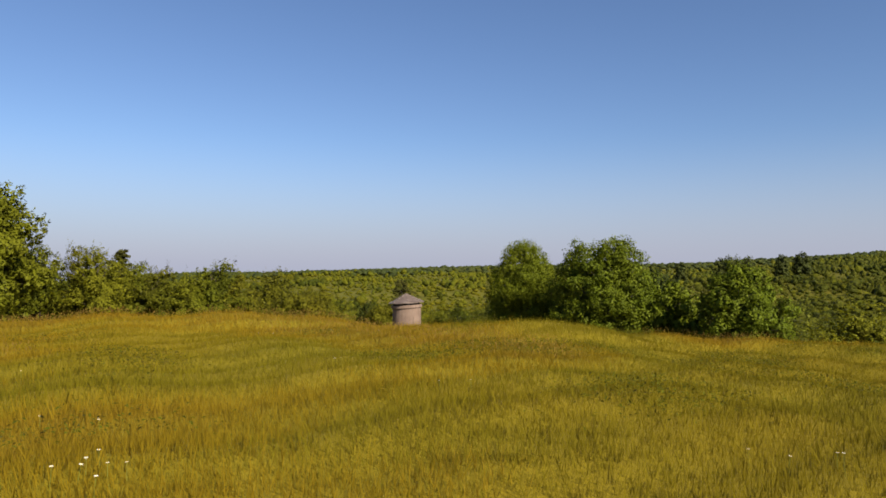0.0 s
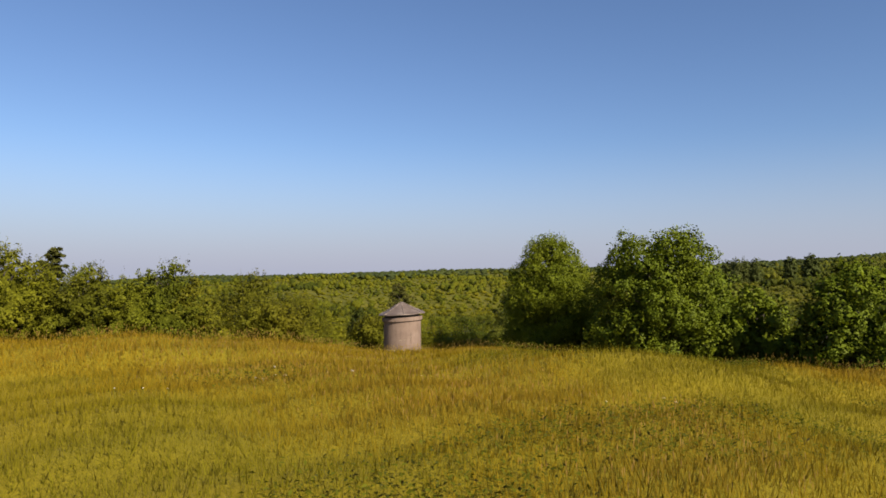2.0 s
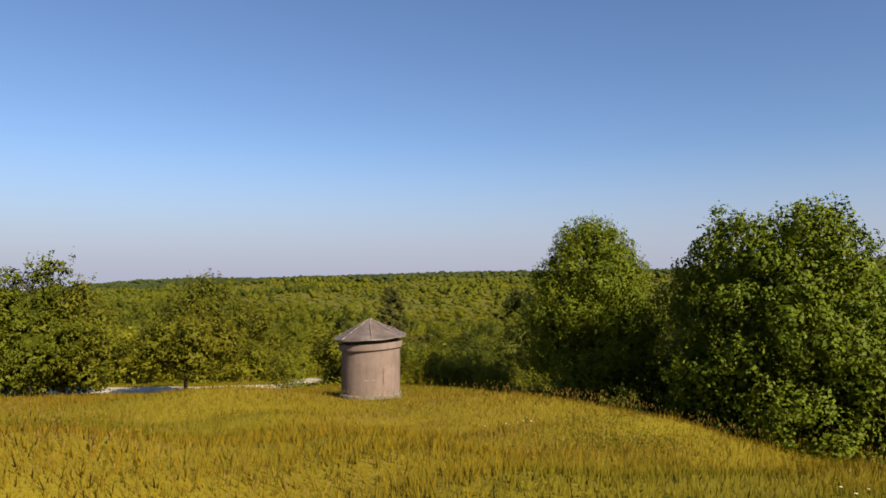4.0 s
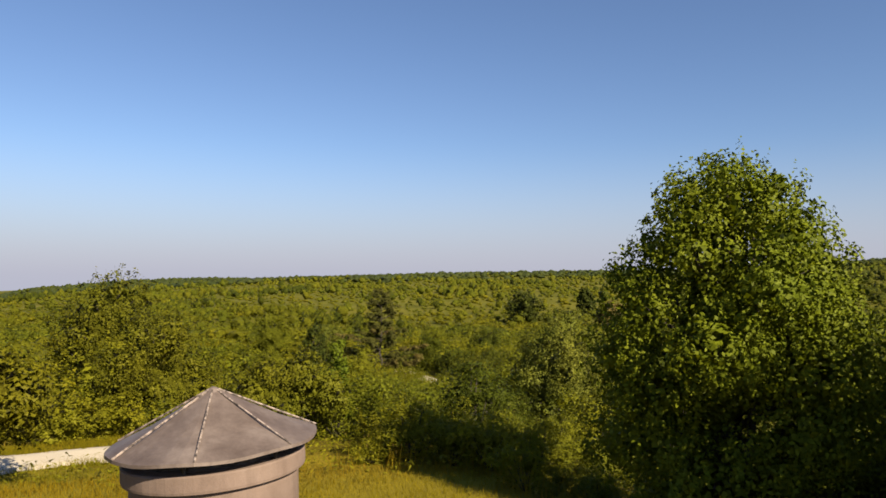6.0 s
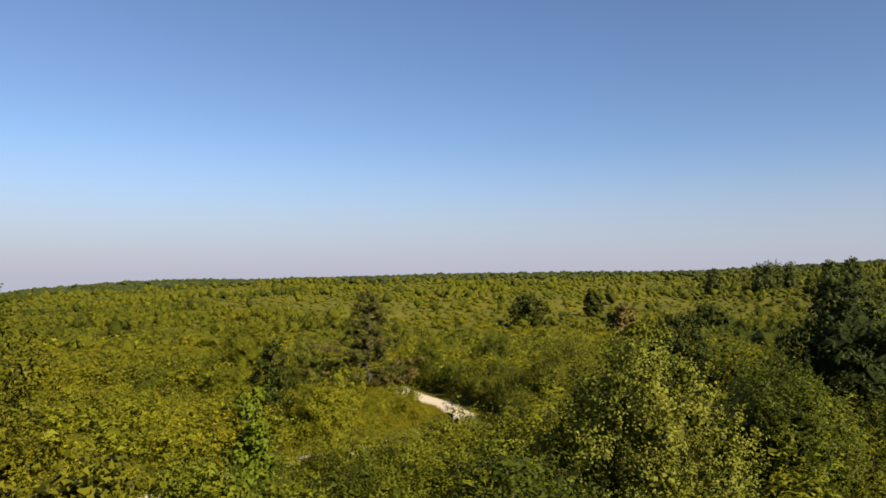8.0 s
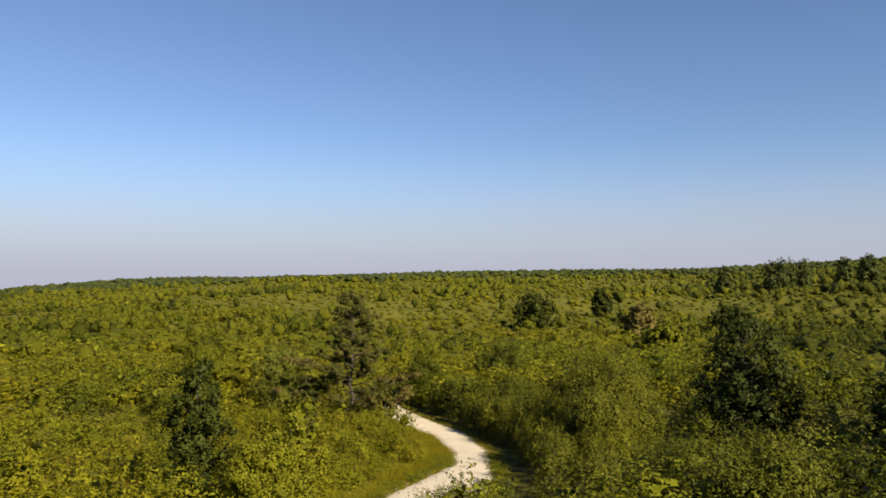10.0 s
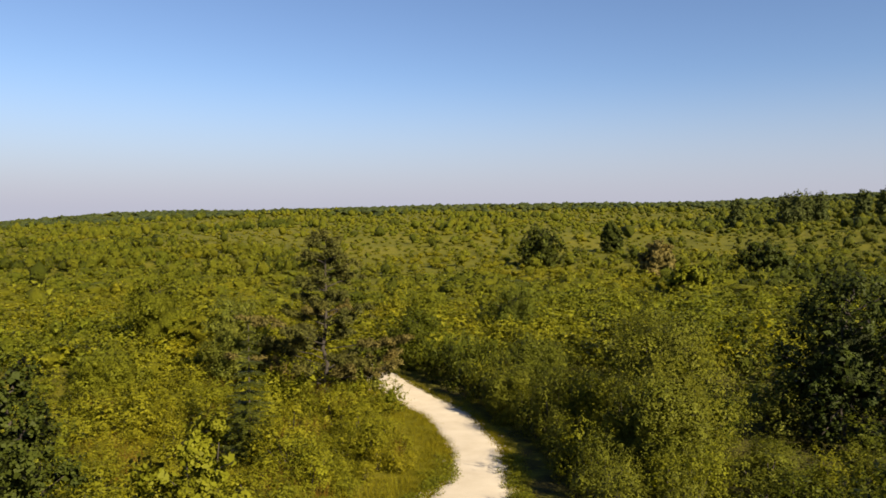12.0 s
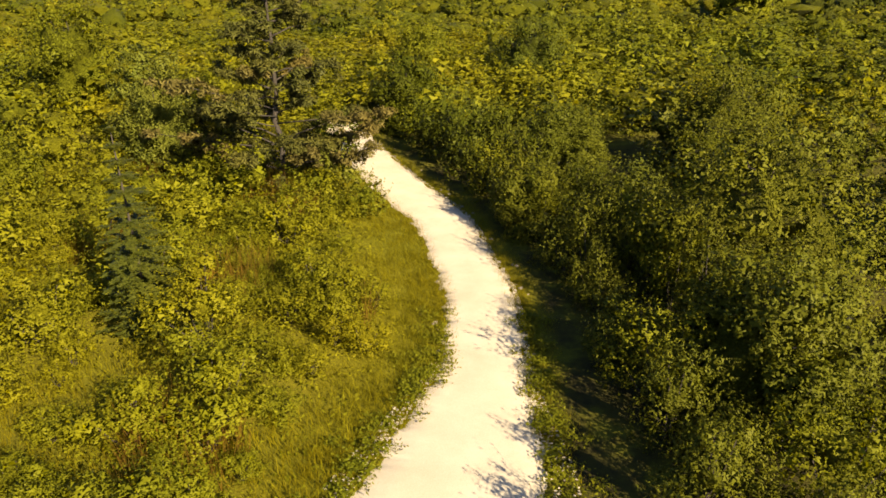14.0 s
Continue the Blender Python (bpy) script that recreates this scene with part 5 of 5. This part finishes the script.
# herbs that fill the ground between the shrubs
k = 90000
hx, hy = rng.uniform(-26, 10, k), rng.uniform(48, 128, k)
d, _, side = path_near(hx, hy)
ok = (d > np.where(side < 0, 2.6, 2.0) + np.abs(rng.normal(size=k)) * 0.5) & (((side < 0) & (hy > 60)) | ((side > 0) & (hy > 50) & (hy < 70) & (hx < 4)))
hx, hy, hs = hx[ok], hy[ok], side[ok]
hz = land(hx, hy) + rng.uniform(0.05, 1.0, len(hx)) * (0.4 + 0.3 * np.sin(hx * 0.9 + np.sin(hy)) * np.sin(hy * 0.8))
hp = np.stack([hx, hy, hz], axis=1)
tagged(new("herbs", poly_mesh("herbs", leaf_set(hp, np.tile([0.0, 0.0, 0.8], (len(hp), 1)), 0.13, 0.06, 0.6, 0.6, 3), LEAF_YELLOW)), "low yellow-green herbs between the shrubs", "herbs", kind="stuff")

# tall stalks among the low shrubs beside the path
k = 110000
tx, ty = rng.uniform(-22, 3, k), rng.uniform(60, 124, k)
d, _, side = path_near(tx, ty)
ok = (side < 0) & (d > 2.6) & (d < 18) & (np.sin(0.7 * tx + 1.3 * np.sin(0.4 * ty)) + np.sin(0.6 * ty) > -0.2)
tagged(new("tall_grass", poly_mesh("tall_grass", blades(tx[ok], ty[ok], 0.25, 0.8, 0.008, 0.5), GRASS_GREEN)), "tall sunlit grass stalks among low shrubs", "grass", kind="stuff")

# last year's reddish stalks standing in patches of the low scrub
k = 60000
tx, ty = rng.uniform(-20, 1, k), rng.uniform(84, 118, k)
d, _, side = path_near(tx, ty)
ok = (side < 0) & (d > 3.4) & (np.sin(0.9 * tx + 1.1 * np.sin(0.5 * ty) + 0.6) + np.sin(0.75 * ty + 0.4 * tx) > 1.15)
tagged(new("dry_stalks", poly_mesh("dry_stalks", blades(tx[ok], ty[ok], 0.8, 1.7, 0.009, 0.4), RUSTY)), "dry reddish stalks standing in the low scrub", "stalks", kind="stuff")


# ox-eye daisies in the meadow
def daisy(x, y, h):
    z = height(x, y)
    root = tagged(new("daisy"), "white daisy on a thin stalk in the meadow", "flower", "daisies of the meadow")
    root.matrix_world = pose(x, y, z, rng.uniform(-8, 8), rng.uniform(-8, 8), rng.uniform(0, 360)) @ Matrix.Diagonal((0.56, 0.56, 0.66, 1))
    part("stalk", bm_mesh("stalk", tubes([([(0, 0, -0.03), (0.01, 0, h * 0.5), (0, 0, h)], [0.004, 0.003, 0.003])], 4), STALK), root)
    bm = bmesh.new()
    for q in range(11):
        a = 2 * math.pi * q / 11
        c, t = Vector((math.cos(a), math.sin(a), 0)), Vector((-math.sin(a), math.cos(a), 0))
        up = Vector((0, 0, h))
        bm.faces.new([bm.verts.new(up + v) for v in (c * 0.008 - t * 0.004, c * 0.025 - t * 0.006 + Vector((0, 0, 0.004)), c * 0.029, c * 0.025 + t * 0.006 + Vector((0, 0, 0.004)), c * 0.008 + t * 0.004)])
    part("petal_ring", bm_mesh("petal_ring", bm, PETAL), root)
    part("eye", bm_mesh("eye", lathe([(0.011, 0), (0.011, 0.004), (0.005, 0.009)], 8), EYE_YELLOW), root).matrix_local = pose(0, 0, h - 0.002)


for cx, cy, count in ((-3.1, 5.6, 4), (-2.5, 5.5, 4), (-4.2, 7.6, 2), (-2.0, 14.0, 2), (-0.8, 23, 2), (2.4, 6.5, 1), (3.4, 6.4, 3), (1.1, 34.5, 7), (-7.3, 12.4, 1), (2.6, 20.0, 3), (-5.0, 20.5, 3), (0.3, 11, 2), (3.8, 28, 3)):
    for q in range(count):
        daisy(cx + rng.normal() * 0.35, cy + rng.normal() * 0.3, rng.uniform(0.24, 0.34))


# stones: bleached rubble in the thin grass and at the path's edge
def stone_mesh():
    bm = bmesh.new()
    bmesh.ops.create_icosphere(bm, subdivisions=1, radius=1)
    for v in bm.verts:
        v.co = v.co * (0.75 + 0.5 * noise.random()) * Vector((1, 1, 0.6)).length / 1.5
        v.co.z *= 0.55
    return bm_mesh("stone", bm, STONE)


stones = [stone_mesh() for _ in range(4)]


def set_stone(x, y, size, label, group):
    ob = tagged(new("stone", stones[int(rng.integers(4))]), label, "stone", group)
    ob.matrix_world = pose(x, y, height(x, y) + size * 0.05, rng.uniform(-12, 12), rng.uniform(-12, 12), rng.uniform(0, 360)) @ Matrix.Diagonal((size, size * rng.uniform(0.6, 1), size, 1))


for q in range(16):
    set_stone(-7.2 + rng.normal() * 1.7, 43.6 + rng.normal() * 1.5, rng.uniform(0.03, 0.1), "pale limestone lump in thin grass", "rubble in the meadow")
for q in range(8):
    set_stone(-3.3 + rng.normal() * 0.7, 24.1 + rng.normal() * 0.6, rng.uniform(0.025, 0.07), "pale limestone lump in thin grass", "rubble in the meadow")
for q in range(110):
    i = int(rng.integers(0, len(fine_path)))
    px, py, half = fine_path[i]
    if 80 < py < 125:
        sd = rng.choice([-1, 1])
        off = half + rng.uniform(-0.2, 0.5)
        set_stone(px + nor[i, 0] * sd * off, py + nor[i, 1] * sd * off, rng.uniform(0.04, 0.12), "pale limestone lump at the path edge", "rubble along the path")
